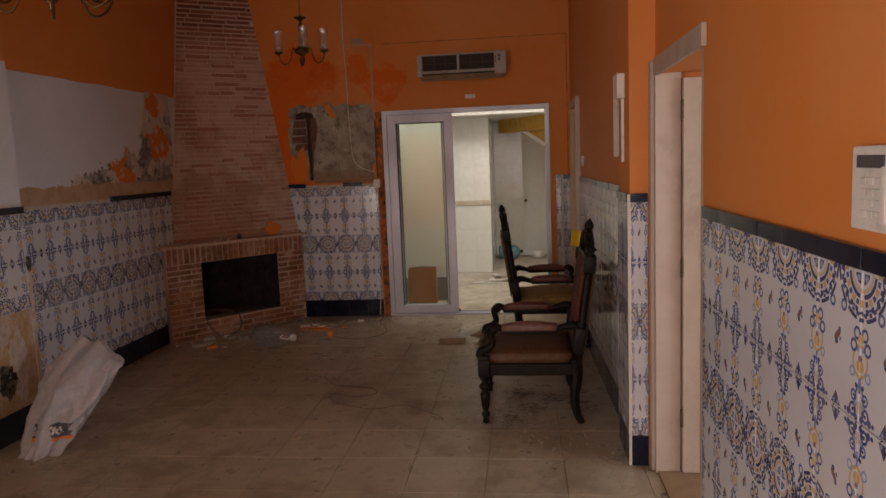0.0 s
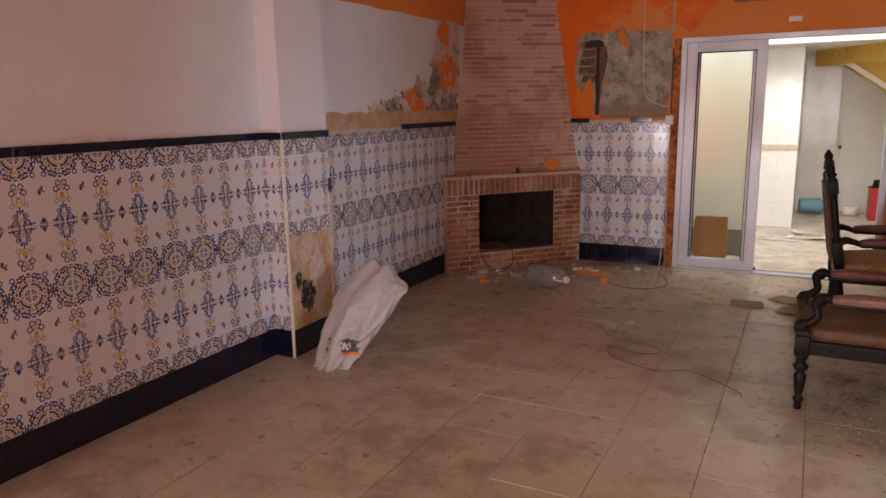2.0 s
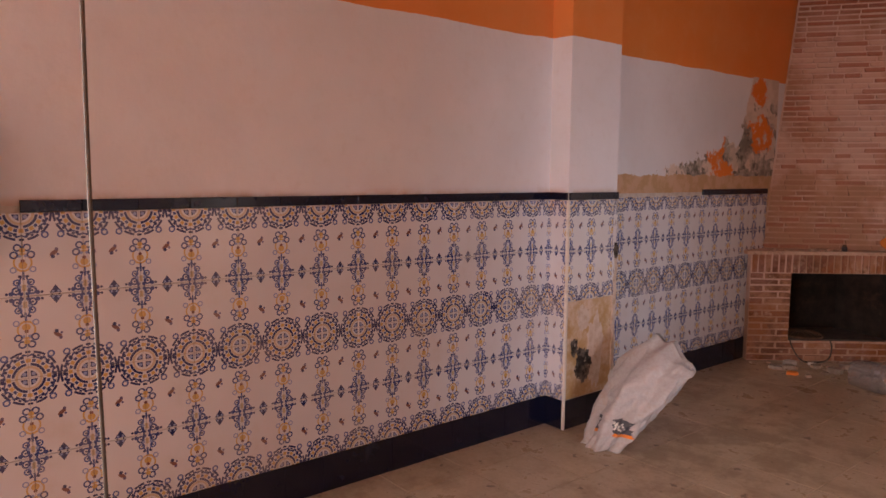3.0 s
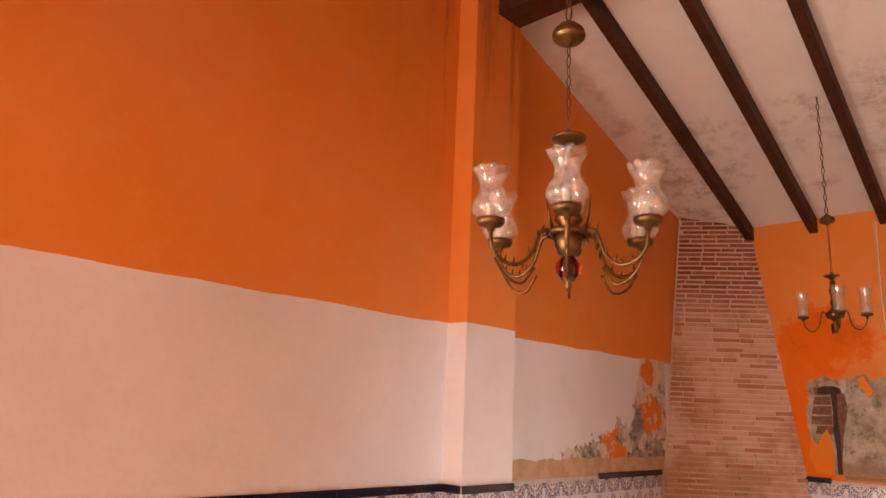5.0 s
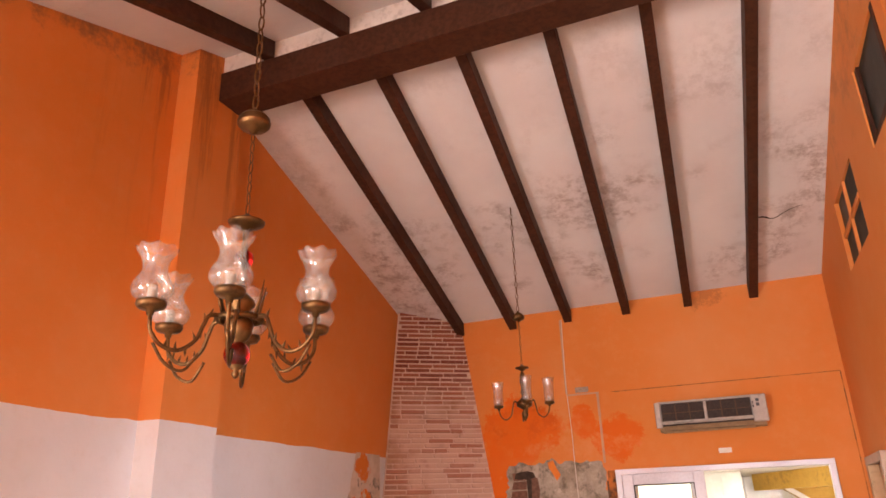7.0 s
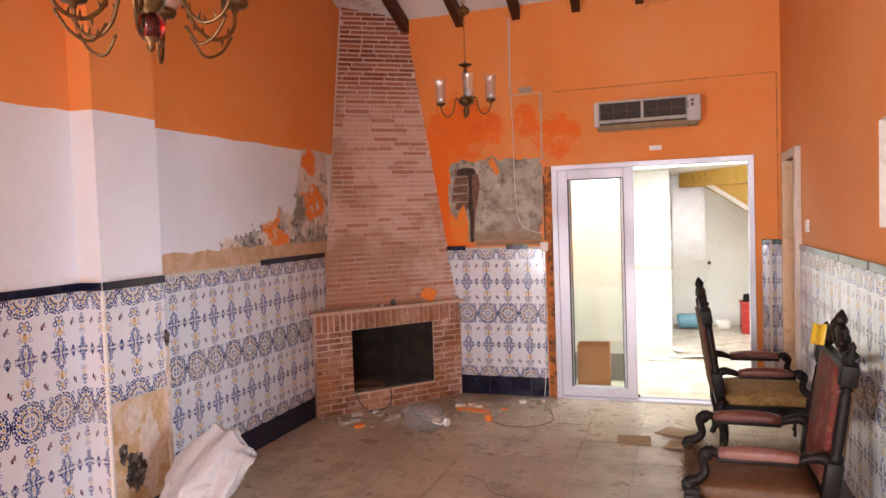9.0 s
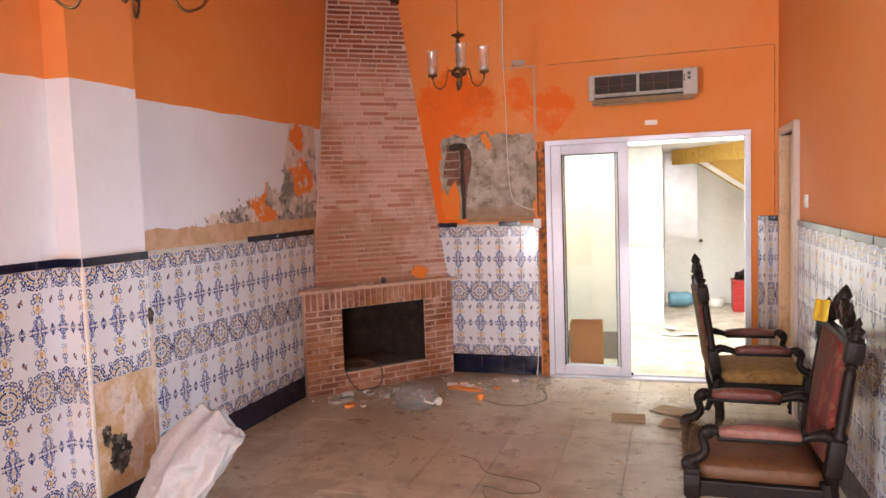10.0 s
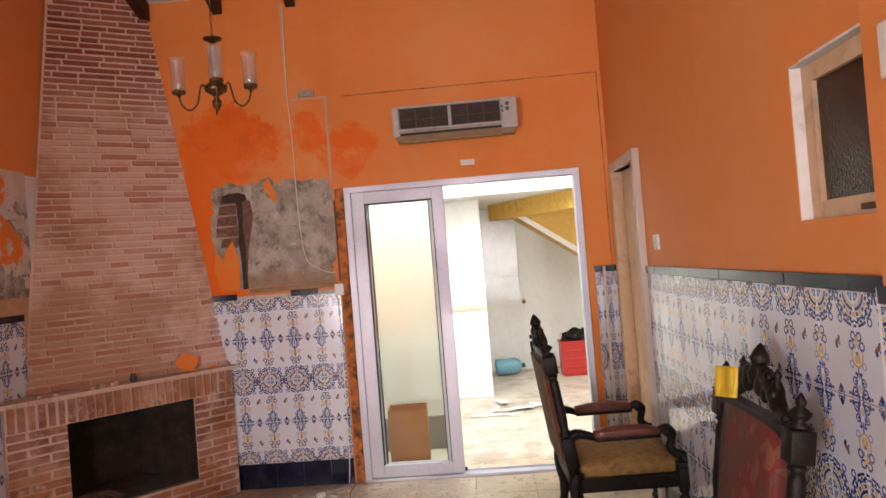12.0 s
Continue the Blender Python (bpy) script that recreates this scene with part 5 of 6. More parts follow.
def chandelier(label, place, hub_profile, arms, reach, arm_pts, cup_z, shade, top_z, dish_z, ball_z, thorns, red):
    th = thing("chandelier", label, "chandelier", pose(*place))
    part("stem", lathe(hub_profile, 16), M["brass"], th, "", True)
    part("dish", lathe([(0.0, dish_z - 0.02), (0.012, dish_z - 0.02), (0.03, dish_z - 0.005), (0.048, dish_z), (0.05, dish_z + 0.006), (0.02, dish_z + 0.012), (0.006, dish_z + 0.03), (0, dish_z + 0.032)], 18), M["brass"], th, "", True)
    for z, r in red:
        part("glass_ball", lathe([(r * math.sin(math.pi * i / 10), z - r * math.cos(math.pi * i / 10)) for i in range(11)], 16), M["red_glass"], th, "dark red glass ball", True)
    if ball_z:
        part("lower_chain", chain((0, 0, ball_z - 0.03), (0, 0, dish_z + 0.03)), M["brass"], th)
        part("ball", lathe([(0.0, ball_z - 0.034), (0.01, ball_z - 0.03), (0.016, ball_z - 0.022), (0.036, ball_z - 0.016), (0.046, ball_z - 0.006), (0.048, ball_z + 0.004), (0.042, ball_z + 0.010), (0.045, ball_z + 0.015), (0.038, ball_z + 0.024), (0.024, ball_z + 0.03), (0.028, ball_z + 0.034), (0.012, ball_z + 0.042), (0.006, ball_z + 0.05), (0.0, ball_z + 0.055)], 20), M["brass"], th, "", True)
        part("chain", chain((0, 0, top_z), (0, 0, ball_z + 0.05), 0.017), M["brass"], th, "long brass chain")
    else:
        part("chain", chain((0, 0, top_z), (0, 0, dish_z + 0.03), 0.014), M["brass"], th, "long brass chain")
    part("ceiling_hook", sweep([(0, 0, top_z - 0.01), (0, 0, top_z + 0.12)], 0.006, 8), M["iron"], th)
    for a, lit in arms:
        c, s = math.cos(radians(a)), math.sin(radians(a))
        line = smooth_line([(r * c, r * s, z) for r, z in arm_pts], 5)
        bm = sweep(line, [0.0062] * 4 + [0.0052] * 20, 8)
        if thorns:
            for i in range(3, len(line) - 2, 3):
                p = line[i]
                way = Vector((c * random.uniform(-0.6, 0.6), s * random.uniform(-0.6, 0.6), random.choice((-1, 1)))).normalized()
                sweep([p, p + way * 0.013, p + way * 0.022], [0.005, 0.003, 0.0006], 5, bm)
            p = line[2]
            sweep([p, p + Vector((0.3 * c, 0.3 * s, 1)).normalized() * 0.05, p + Vector((0.25 * c, 0.25 * s, 1)).normalized() * 0.10], [0.006, 0.004, 0.001], 5, bm)
            low = smooth_line([(r * c, r * s, z) for r, z in ((0.10, cup_z - 0.10), (0.135, cup_z - 0.145), (0.18, cup_z - 0.13), (0.212, cup_z - 0.085))], 4)
            sweep(low, [0.004] * len(low), 6, bm)
        arm = part("arm", bm, M["brass"], th, "curved thorny brass arm" if thorns else "curved brass arm", True)
        if not lit:
            continue
        at = pose(reach * c, reach * s, cup_z)
        cup = lathe([(0.0, -0.02), (0.008, -0.02), (0.01, -0.008), (0.03, -0.004), (0.036, 0.004), (0.036, 0.014), (0.031, 0.016), (0.031, 0.008), (0.0, 0.008)], 18, None, at)
        part("cup", cup, M["brass"], arm, "", True)
        part("lamp_holder", lathe([(0.0, 0.008), (0.012, 0.008), (0.012, 0.05), (0.009, 0.055), (0.0, 0.056)], 12, None, at), M["candle"], arm, "ivory lamp holder", True)
        g = tulip(*shade)
        bmesh.ops.transform(g, matrix=at @ pose(0, 0, 0.012), verts=g.verts)
        sh = part("shade", g, M["shade_glass"], arm, "clear tulip glass shade", True)
        sh.visible_shadow = False
    return th


BIG = 1.05
grand = chandelier("brass chandelier with six tulip glass shades", (0, 0, 0),
           [(0.0, 2.133), (0.006, 2.136), (0.01, 2.145), (0.006, 2.155), (0.02, 2.163), (0.012, 2.225), (0.026, 2.235), (0.034, 2.25), (0.038, 2.272), (0.03, 2.295), (0.024, 2.31), (0.038, 2.325), (0.034, 2.34), (0.012, 2.36), (0.008, 2.38), (0.008, 2.57), (0.0, 2.57)],
           [(2.5 + 60 * i, True) for i in range(6)], 0.225, [(0.022, 2.288), (0.075, 2.288), (0.092, 2.262), (0.11, 2.218), (0.15, 2.188), (0.192, 2.196), (0.219, 2.226), (0.225, 2.268)], 2.285,
           (0.05, 0.138, 8, 1.0), (roof(2.44) - 0.005 + 0.096) / BIG, 2.555, 2.87, True, ((2.195, 0.034), (2.415, 0.02), (2.455, 0.026)))
turns = [2 * math.pi * i / 56 for i in range(57)]
twist = sweep([(0.052 * math.cos(a), 0.052 * math.sin(a), 2.288) for a in turns], [0.006 + 0.004 * (i % 2) for i in range(57)], 8)
part("twisted_ring", twist, M["brass"], grand, "twisted brass ring", True)
grand.matrix_basis = pose(-1.14, 2.44, -0.096) @ Matrix.Diagonal((BIG, BIG, BIG, 1))
chandelier("small brass chandelier with glass chimneys", (-1.37, 5.95, 0.03),
           [(0.0, 2.39), (0.008, 2.40), (0.022, 2.425), (0.026, 2.445), (0.012, 2.47), (0.02, 2.48), (0.055, 2.50), (0.06, 2.525), (0.03, 2.55), (0.014, 2.57), (0.024, 2.60), (0.012, 2.63), (0.02, 2.655), (0.026, 2.68), (0.012, 2.71), (0.02, 2.73), (0.008, 2.75), (0.0, 2.76)],
           [(188, True), (-4, True), (-68, True), (112, False)], 0.19, [(0.04, 2.51), (0.07, 2.54), (0.085, 2.50), (0.10, 2.44), (0.14, 2.41), (0.175, 2.435), (0.19, 2.48)], 2.50,
           (0.042, 0.17, 8, 0.0), roof(5.95) - 0.035, 2.775, 3.16, False, ())

# ---- armchairs ----
def armchair(place, label, seat_mat, pad_mats, tufts):
    th = thing("armchair", label, "chair", place, "carved armchairs")
    W = 0.30
    wood = M["black_wood"]
    part("seat", cushion((-0.27, -W + 0.01, 0.36), (0.28, W - 0.01, 0.43), 0.045, 8, None, 0.006), seat_mat, th, "worn brown upholstered seat", True)
    part("front_rail", box((0.24, -W, 0.30), (0.295, W, 0.375), 0.008), wood, th)
    part("back_rail", box((-0.30, -W, 0.30), (-0.255, W, 0.38), 0.008), wood, th)
    for s in (-1, 1):
        y = s * W
        part("side_rail", box((-0.28, y - 0.022, 0.30), (0.26, y + 0.022, 0.37), 0.008), wood, th)
        prof = [(0.0, 0.0), (0.017, 0.0), (0.02, 0.015), (0.014, 0.03), (0.024, 0.045), (0.026, 0.06), (0.014, 0.075), (0.022, 0.1), (0.028, 0.15), (0.03, 0.185), (0.016, 0.2), (0.034, 0.22), (0.038, 0.235), (0.016, 0.26), (0.03, 0.275), (0.03, 0.29), (0.02, 0.3), (0.0, 0.3)]
        leg = lathe(prof, 14, None, pose(0.27, y, 0))
        add_box(leg, (0.235, y - 0.036, 0.295), (0.307, y + 0.036, 0.40), 0.008)
        part("front_leg", leg, wood, th, "turned front leg", True)
        rear = smooth_line([(-0.275, y, 0.40), (-0.285, y, 0.30), (-0.268, y, 0.17), (-0.28, y, 0.07), (-0.308, y, 0.0)], 5)
        part("rear_leg", sweep(rear, [0.036, 0.034, 0.03, 0.025, 0.022], 8), wood, th, "curved rear leg")
        # turned back post with square block and finial, leaning back
        tilt = pose(-0.285, y, 0.38, 0, -8.0, 0)
        prof = [(0.0, -0.02), (0.03, -0.02), (0.03, 0.18), (0.02, 0.2), (0.033, 0.215), (0.036, 0.23), (0.02, 0.25), (0.026, 0.3), (0.024, 0.5), (0.018, 0.52), (0.03, 0.53), (0.018, 0.545), (0.0, 0.55)]
        post = lathe(prof, 12, None, tilt)
        add_box(post, (-0.034, -0.034, 0.545), (0.034, 0.034, 0.64), 0.006, tilt)
        add_box(post, (-0.032, -0.03, 0.05), (0.036, 0.03, 0.21), 0.008, tilt)
        lathe([(0.03, 0.64), (0.036, 0.648), (0.014, 0.658), (0.03, 0.675), (0.032, 0.685), (0.012, 0.70), (0.016, 0.715), (0.004, 0.735), (0.0, 0.74)], 12, post, tilt)
        part("back_post", post, wood, th, "turned back post with finial", True)
        # arm: carved bracket, padded rest, scrolled support with leaf ridges
        def carved(points, radii, wide, steps=9):
            line = smooth_line(points, steps)
            n = len(line) - 1
            sizes = []
            for i in range(n + 1):
                f = i / n * (len(radii) - 1)
                k = min(int(f), len(radii) - 2)
                r = radii[k] + (radii[k + 1] - radii[k]) * (f - k)
                sizes.append(r * (1 + 0.05 * math.sin(i * 1.9)))
            return sweep(line, sizes, 10, None, wide)

        bracket = carved([(-0.315, y, 0.56), (-0.27, y, 0.60), (-0.215, y, 0.595), (-0.165, y, 0.578)], [0.026, 0.028, 0.022, 0.018], 1.0)
        add_box(bracket, (-0.17, y - 0.026, 0.557), (0.165, y + 0.026, 0.578), 0.006)
        arm = part("arm", bracket, wood, th, "carved black arm", True)
        part("arm_pad", cushion((-0.175, y - 0.036, 0.578), (0.16, y + 0.036, 0.612), 0.02, 5, None, 0.003), pad_mats[0 if s > 0 else 1], arm, "cracked leather arm pad", True)
        support = carved([(0.15, y, 0.585), (0.195, y, 0.60), (0.225, y, 0.575), (0.22, y, 0.535), (0.215, y, 0.50), (0.245, y, 0.465), (0.285, y, 0.45), (0.295, y, 0.42)], [0.019, 0.024, 0.024, 0.021, 0.021, 0.025, 0.027, 0.024], 1.0)
        for dx, dz, r in ((0.205, 0.585, 0.028), (0.288, 0.435, 0.03)):
            for sy in (-1, 1):
                lathe([(0.0, 0.0), (r, 0.0), (r * 0.9, 0.008), (r * 0.6, 0.006), (r * 0.45, 0.013), (0.0, 0.014)], 12, support, pose(dx, y + sy * 0.019, dz, -90 * sy, 0, 0))
        add_box(support, (0.238, y - 0.03, 0.385), (0.302, y + 0.03, 0.425), 0.006)
        part("arm_support", support, wood, arm, "scrolled arm support", True)
    tilt = pose(-0.285, 0, 0.38, 0, -8.0, 0)
    part("backrest", cushion((-0.035, -0.235, 0.06), (0.03, 0.235, 0.62), 0.0, 6, tilt @ Matrix.Identity(4), 0.004), M["brocade"], th, "worn red brocade backrest", True)
    part("back_cover", box((-0.05, -0.23, 0.06), (-0.035, 0.23, 0.6), 0.004, tilt), M["straw"], th, "coarse cloth back")
    for z in (0.05, 0.615):
        part("cross_rail", box((-0.024, -0.28, z - 0.02), (0.026, 0.28, z + 0.02), 0.008, tilt), wood, th)
    bm = bmesh.new()
    for s in (-1, 1):
        sweep([tilt @ Vector(p) for p in smooth_line([(0, 0.24 * s, 0.645), (0, 0.17 * s, 0.665), (0, 0.12 * s, 0.715), (0, 0.06 * s, 0.74), (0, 0.0, 0.775)], 5)], [0.022, 0.026, 0.03, 0.028, 0.02], 8, bm)
        for yy, zz, r in ((0.14, 0.7, 0.026), (0.09, 0.69, 0.022), (0.05, 0.71, 0.03), (0.10, 0.745, 0.018)):
            bmesh.ops.create_icosphere(bm, subdivisions=2, radius=r, matrix=tilt @ pose(0.012, yy * s, zz) @ Matrix.Diagonal((0.7, 1, 1.2, 1)))
    lathe([(0.0, 0.70), (0.03, 0.71), (0.036, 0.74), (0.024, 0.77), (0.032, 0.79), (0.02, 0.815), (0.006, 0.835), (0, 0.84)], 12, bm, tilt)
    for yy in (-0.14, 0.14):
        lathe([(0.008, 0.66), (0.016, 0.735), (0.006, 0.745), (0.014, 0.757), (0.004, 0.775), (0, 0.78)], 10, bm, tilt @ pose(0, yy, 0))
    part("crest", bm, wood, th, "carved pierced crest rail", True)
    if tufts:
        bm = bmesh.new()
        for i in range(900):
            near = random.random() ** 2
            p = Vector((random.uniform(0.25, 0.31), random.uniform(-0.29, 0.29), random.uniform(0.36, 0.435))) if i < 720 else Vector((0.24 - 0.2 * near, -0.29 + 0.25 * random.random() * (1 - near), random.uniform(0.43, 0.455)))
            w = Vector((random.uniform(-0.5, 0.7), random.uniform(-1, 1), random.uniform(-0.2, 0.8))).normalized() * random.uniform(0.02, 0.05)
            sweep([p, p + w * 0.6 + Vector((0, 0, 0.004)), p + w], [0.0009, 0.0009, 0.0004], 3, bm)
        part("stuffing", bm, M["straw"], th, "loose straw stuffing bursting out")
    return th


armchair(pose(0.41, 4.63, 0, 0, 0, 180), "carved black armchair, torn brown seat, red back", M["seat_cloth"], (M["pink_leather"], M["red_leather"]), True)
armchair(pose(0.61, 6.33, 0, 0, 0, 2), "carved black armchair with ochre seat", M["seat_gold"], (M["red_leather"], M["red_leather"]), False)
bm = bmesh.new()
bmesh.ops.create_grid(bm, x_segments=8, y_segments=8, size=0.06)
for v in bm.verts:
    v.co = Vector((v.co.x * 0.75, v.co.y * 0.85, 0.012 * math.sin(v.co.x * 40) + 0.006 * noise.noise(v.co * 30)))
bmesh.ops.transform(bm, matrix=pose(0.728, 4.735, 1.075, 76, 0, -48), verts=bm.verts)
note = tagged(link_mesh("yellow_wrapper", bm, M["yellow_paper"], True), "crumpled yellow wrapper stuck on the chair back", "wrapper")
thick = note.modifiers.new("thickness", "SOLIDIFY")
thick.thickness = 0.002

# ---- white sack ----
bm = bmesh.new()
steps, rows = 84, 64
rings = []
for j in range(rows + 1):
    k = j / rows
    cx, cy, cz = -2.43 + 0.19 * k + 0.02 * math.sin(3 * k), 3.80 + 0.36 * k, 0.60 * k
    if k > 0.86:
        cz -= 0.06 * (k - 0.86) / 0.14
    ra = 0.17 * (0.62 + 0.62 * math.sin(min(1, k * 1.05) * math.pi * 0.72)) * (1 - 0.12 * max(0, (k - 0.8) / 0.2))
    rb = ra * (0.74 - 0.16 * k) * (1 - 0.86 * max(0, (k - 0.7) / 0.3) ** 1.4)
    ring = []
    for i in range(steps):
        a = 2 * math.pi * i / steps
        slim = 1 - 0.75 * max(0, (k - 0.75) / 0.25)
        fold = (0.016 * math.sin(5 * a + 2.2 * math.sin(4 * k)) * (0.4 + k) + 0.008 * math.sin(11 * a + 6 * k)) * slim
        here = Vector((math.cos(a) * 1.1, math.sin(a) * 1.1, 2.0 * k))
        fold += (0.036 * noise.noise(here * 1.9) - 0.044 * abs(noise.noise(here * 3.1 + Vector((2, 5, 1)))) - 0.016 * abs(noise.noise(here * 7)) + 0.006) * slim
        side = math.cos(a + 0.8)
        lift = max(0, k - 0.72) / 0.28 * (0.05 - 0.07 * side - 0.085 * side * side + 0.02 * math.sin(9 * side))
        ring.append(bm.verts.new((cx + (ra + fold) * side, cy + (rb + fold) * math.sin(a + 0.8) * 1.05, max(0.002, cz + lift))))
    rings.append(ring)
for a, b in zip(rings, rings[1:]):
    for i in range(steps):
        bm.faces.new((a[i], a[(i + 1) % steps], b[(i + 1) % steps], b[i]))
bm.faces.new(rings[0][::-1])
mouth = bm.verts.new(sum((v.co for v in rings[-1]), Vector()) / steps - Vector((0, 0, 0.008)))
for i in range(steps):
    bm.faces.new((rings[-1][i], rings[-1][(i + 1) % steps], mouth))
bmesh.ops.recalc_face_normals(bm, faces=bm.faces)
sack = thing("sack", "half-full white woven sack leaning on the tiles", "sack")
for name, low, high, u0, u1, mat in (("print_panel", 0.115, 0.185, -48, -12, "grey_print"), ("print_stripe", 0.09, 0.115, -48, -12, "orange_flake"), ("print_panel", 0.115, 0.185, -128, -96, "grey_print"), ("print_stripe", 0.09, 0.115, -128, -96, "orange_flake"), ("letter_bar", 0.135, 0.165, -44, -39, "white_plastic"), ("letter_bar", 0.135, 0.165, -36, -31, "white_plastic"), ("letter_bar", 0.135, 0.165, -27, -24, "white_plastic"), ("letter_bar", 0.135, 0.165, -120, -114, "white_plastic"), ("letter_bar", 0.135, 0.165, -110, -104, "white_plastic")):
    patch_bm = bmesh.new()
    for f in bm.faces:
        c = f.calc_center_median()
        u = math.degrees(math.atan2(c.y - 3.86, c.x + 2.40))
        if low < c.z <= high and u0 < u < u1:
            patch_bm.faces.new([patch_bm.verts.new(v.co + f.normal * (0.003 if name == "letter_bar" else 0.0015)) for v in f.verts])
    bmesh.ops.remove_doubles(patch_bm, verts=patch_bm.verts, dist=0.002)
    part(name, patch_bm, M[mat], sack, "faded printed panel", True)
part("body", bm, M["sack"], sack, "", True)

# ---- floor clutter ----
jug = thing("plastic_jug", "empty clear plastic water jug lying down", "bottle", pose(-1.88, 6.20, 0.096, 90, 0, 250))
g = lathe([(0.0, -0.16), (0.07, -0.165), (0.09, -0.15), (0.095, -0.12), (0.09, -0.10), (0.095, -0.08), (0.095, 0.06), (0.09, 0.075), (0.094, 0.09), (0.085, 0.13), (0.05, 0.175), (0.026, 0.19), (0.026, 0.215), (0.0, 0.215)], 24)
for v in g.verts:
    a = math.atan2(v.co.y, v.co.x)
    f = (abs(math.cos(a)) ** 5 + abs(math.sin(a)) ** 5) ** -0.2 if v.co.z < 0.12 else 1.0
    v.co.x, v.co.y = v.co.x * f, v.co.y * f
bmesh.ops.transform(g, matrix=pose(0, 0, 0, 180, 0, 0), verts=g.verts)
body = part("body", g, M["clear_plastic"], jug, "", True)
part("cap", lathe([(0.0, -0.235), (0.03, -0.235), (0.03, -0.212), (0.0, -0.212)], 16), M["white_plastic"], jug, "white cap")
part("handle", sweep(smooth_line([(0.03, 0, -0.205), (0.075, 0.0, -0.225), (0.085, 0.01, -0.16), (0.06, 0.0, -0.14)], 4), 0.007, 6), M["white_plastic"], jug, "white carrying handle", True)

tagged(link_mesh("paint_slab", slab(ragged(13, 0.17, 0.11, 0.25), 0.0, 0.012, pose(-1.68, 6.86, 0.0, 0, 0, -20)), M["orange_flake"]), "large fallen slab of orange paint", "debris")
tagged(link_mesh("orange_lump", lathe([(0.0, 0), (0.03, 0), (0.034, 0.02), (0.028, 0.045), (0.0, 0.048)], 9, None, pose(-1.45, 6.55, 0)), M["orange_flake"]), "small orange plaster lump on the floor", "debris")
for k in range(120):
    t = random.random()
    x, y = -2.75 + 1.75 * t + random.gauss(0, 0.12), 6.25 + 0.95 * t + random.gauss(0, 0.14)
    if (x - FX0) * (FY1 - FY0) - (y - FY0) * (FX1 - FX0) < 0.08 or y > 7.3:
        continue
    r = random.choice((0.012, 0.016, 0.02, 0.03, 0.045)) * random.uniform(0.7, 1.2)
    tagged(link_mesh("rubble", slab(ragged(7, r, r * 0.75, 0.3), 0, r * random.uniform(0.3, 0.8), pose(x, y, 0, 0, 0, random.uniform(0, 180))), random.choice((M["rubble"], M["rubble"], M["mortar"], M["white_paint"], M["orange_flake"] if k % 9 == 0 else M["rubble"]))), "crumbled plaster lump on dusty floor", "debris", "rubble by the fireplace")
bm = bmesh.new()
for k in range(2300):
    u = random.random()
    if u < 0.6:
        x, y, r = random.gauss(-1.75, 0.5), random.gauss(6.75, 0.22), random.uniform(0.002, 0.008)
    elif u < 0.8:
        x, y, r = random.gauss(0.35, 0.25), random.gauss(4.5, 0.35), random.uniform(0.002, 0.006)
    else:
        x, y, r = random.uniform(-2.6, 0.9), random.uniform(1.5, 7.2), random.uniform(0.002, 0.006)
    if y > 7.36 or x > 0.9 or x < -2.6 or (x - FX0) * (FY1 - FY0) - (y - FY0) * (FX1 - FX0) < 0.02:
        continue
    bmesh.ops.create_icosphere(bm, subdivisions=1, radius=r, matrix=pose(x, y, r * 0.4, 0, 0, random.uniform(0, 90)) @ Matrix.Diagonal((1, 1.3, 0.6, 1)))
tagged(link_mesh("grit", bm, M["rubble"]), "scattered grit and plaster crumbs on the floor", "grit", kind="stuff")

def board(x, y, w, d, turn, name, label, bend=0.0):
    bm = bmesh.new()
    bmesh.ops.create_grid(bm, x_segments=8, y_segments=6, size=0.5)
    for v in bm.verts:
        k = v.co.x + 0.5
        v.co = Vector((v.co.x * w * (1 + 0.06 * noise.noise(v.co * 5)), v.co.y * d * (1 + 0.08 * noise.noise(v.co * 4 + Vector((3, 1, 0)))), 0.004 + bend * k * k))
    made = bmesh.ops.extrude_face_region(bm, geom=bm.faces[:])["geom"]
    for v in made:
        if isinstance(v, bmesh.types.BMVert):
            v.co.z += 0.006
    bmesh.ops.recalc_face_normals(bm, faces=bm.faces)
    bmesh.ops.transform(bm, matrix=pose(x, y, 0, 0, 0, turn), verts=bm.verts)
    return tagged(link_mesh(name, bm, M["cardboard"]), label, "cardboard")


board(-0.26, 6.28, 0.24, 0.20, 3, "cardboard_piece", "flat brown cardboard piece on the floor")
board(0.09, 6.20, 0.24, 0.19, -14, "cardboard_piece", "curled brown cardboard piece on the floor", 0.05)
board(0.06, 6.50, 0.30, 0.20, -30, "cardboard_piece", "torn brown cardboard strip on the floor", 0.02)
board(0.45, 6.12, 0.4, 0.035, 4, "wood_strip", "dark thin strip lying under the chair")

cable = smooth_line([(-1.25, 5.30, 0.006), (-1.115, 5.217, 0.006), (-1.0, 5.05, 0.006), (-0.72, 4.98, 0.006), (-0.66, 4.86, 0.006), (-0.8, 4.80, 0.006), (-0.97, 4.86, 0.006), (-0.9, 4.68, 0.006), (-0.62, 4.55, 0.006), (-0.42, 4.62, 0.006), (-0.16, 4.42, 0.006), (-0.13, 4.33, 0.006)], 6)
tagged(link_mesh("floor_cable", sweep(cable, 0.0021, 6), M["black_cable"], True), "thin dark cable snaking over the floor", "cable")
cable = smooth_line([(-1.42, 6.52, 0.008), (-1.25, 6.42, 0.006), (-1.05, 6.45, 0.006), (-0.93, 6.65, 0.006), (-1.0, 6.9, 0.006), (-1.08, 7.1, 0.006), (-1.09, 7.34, 0.006)], 6)
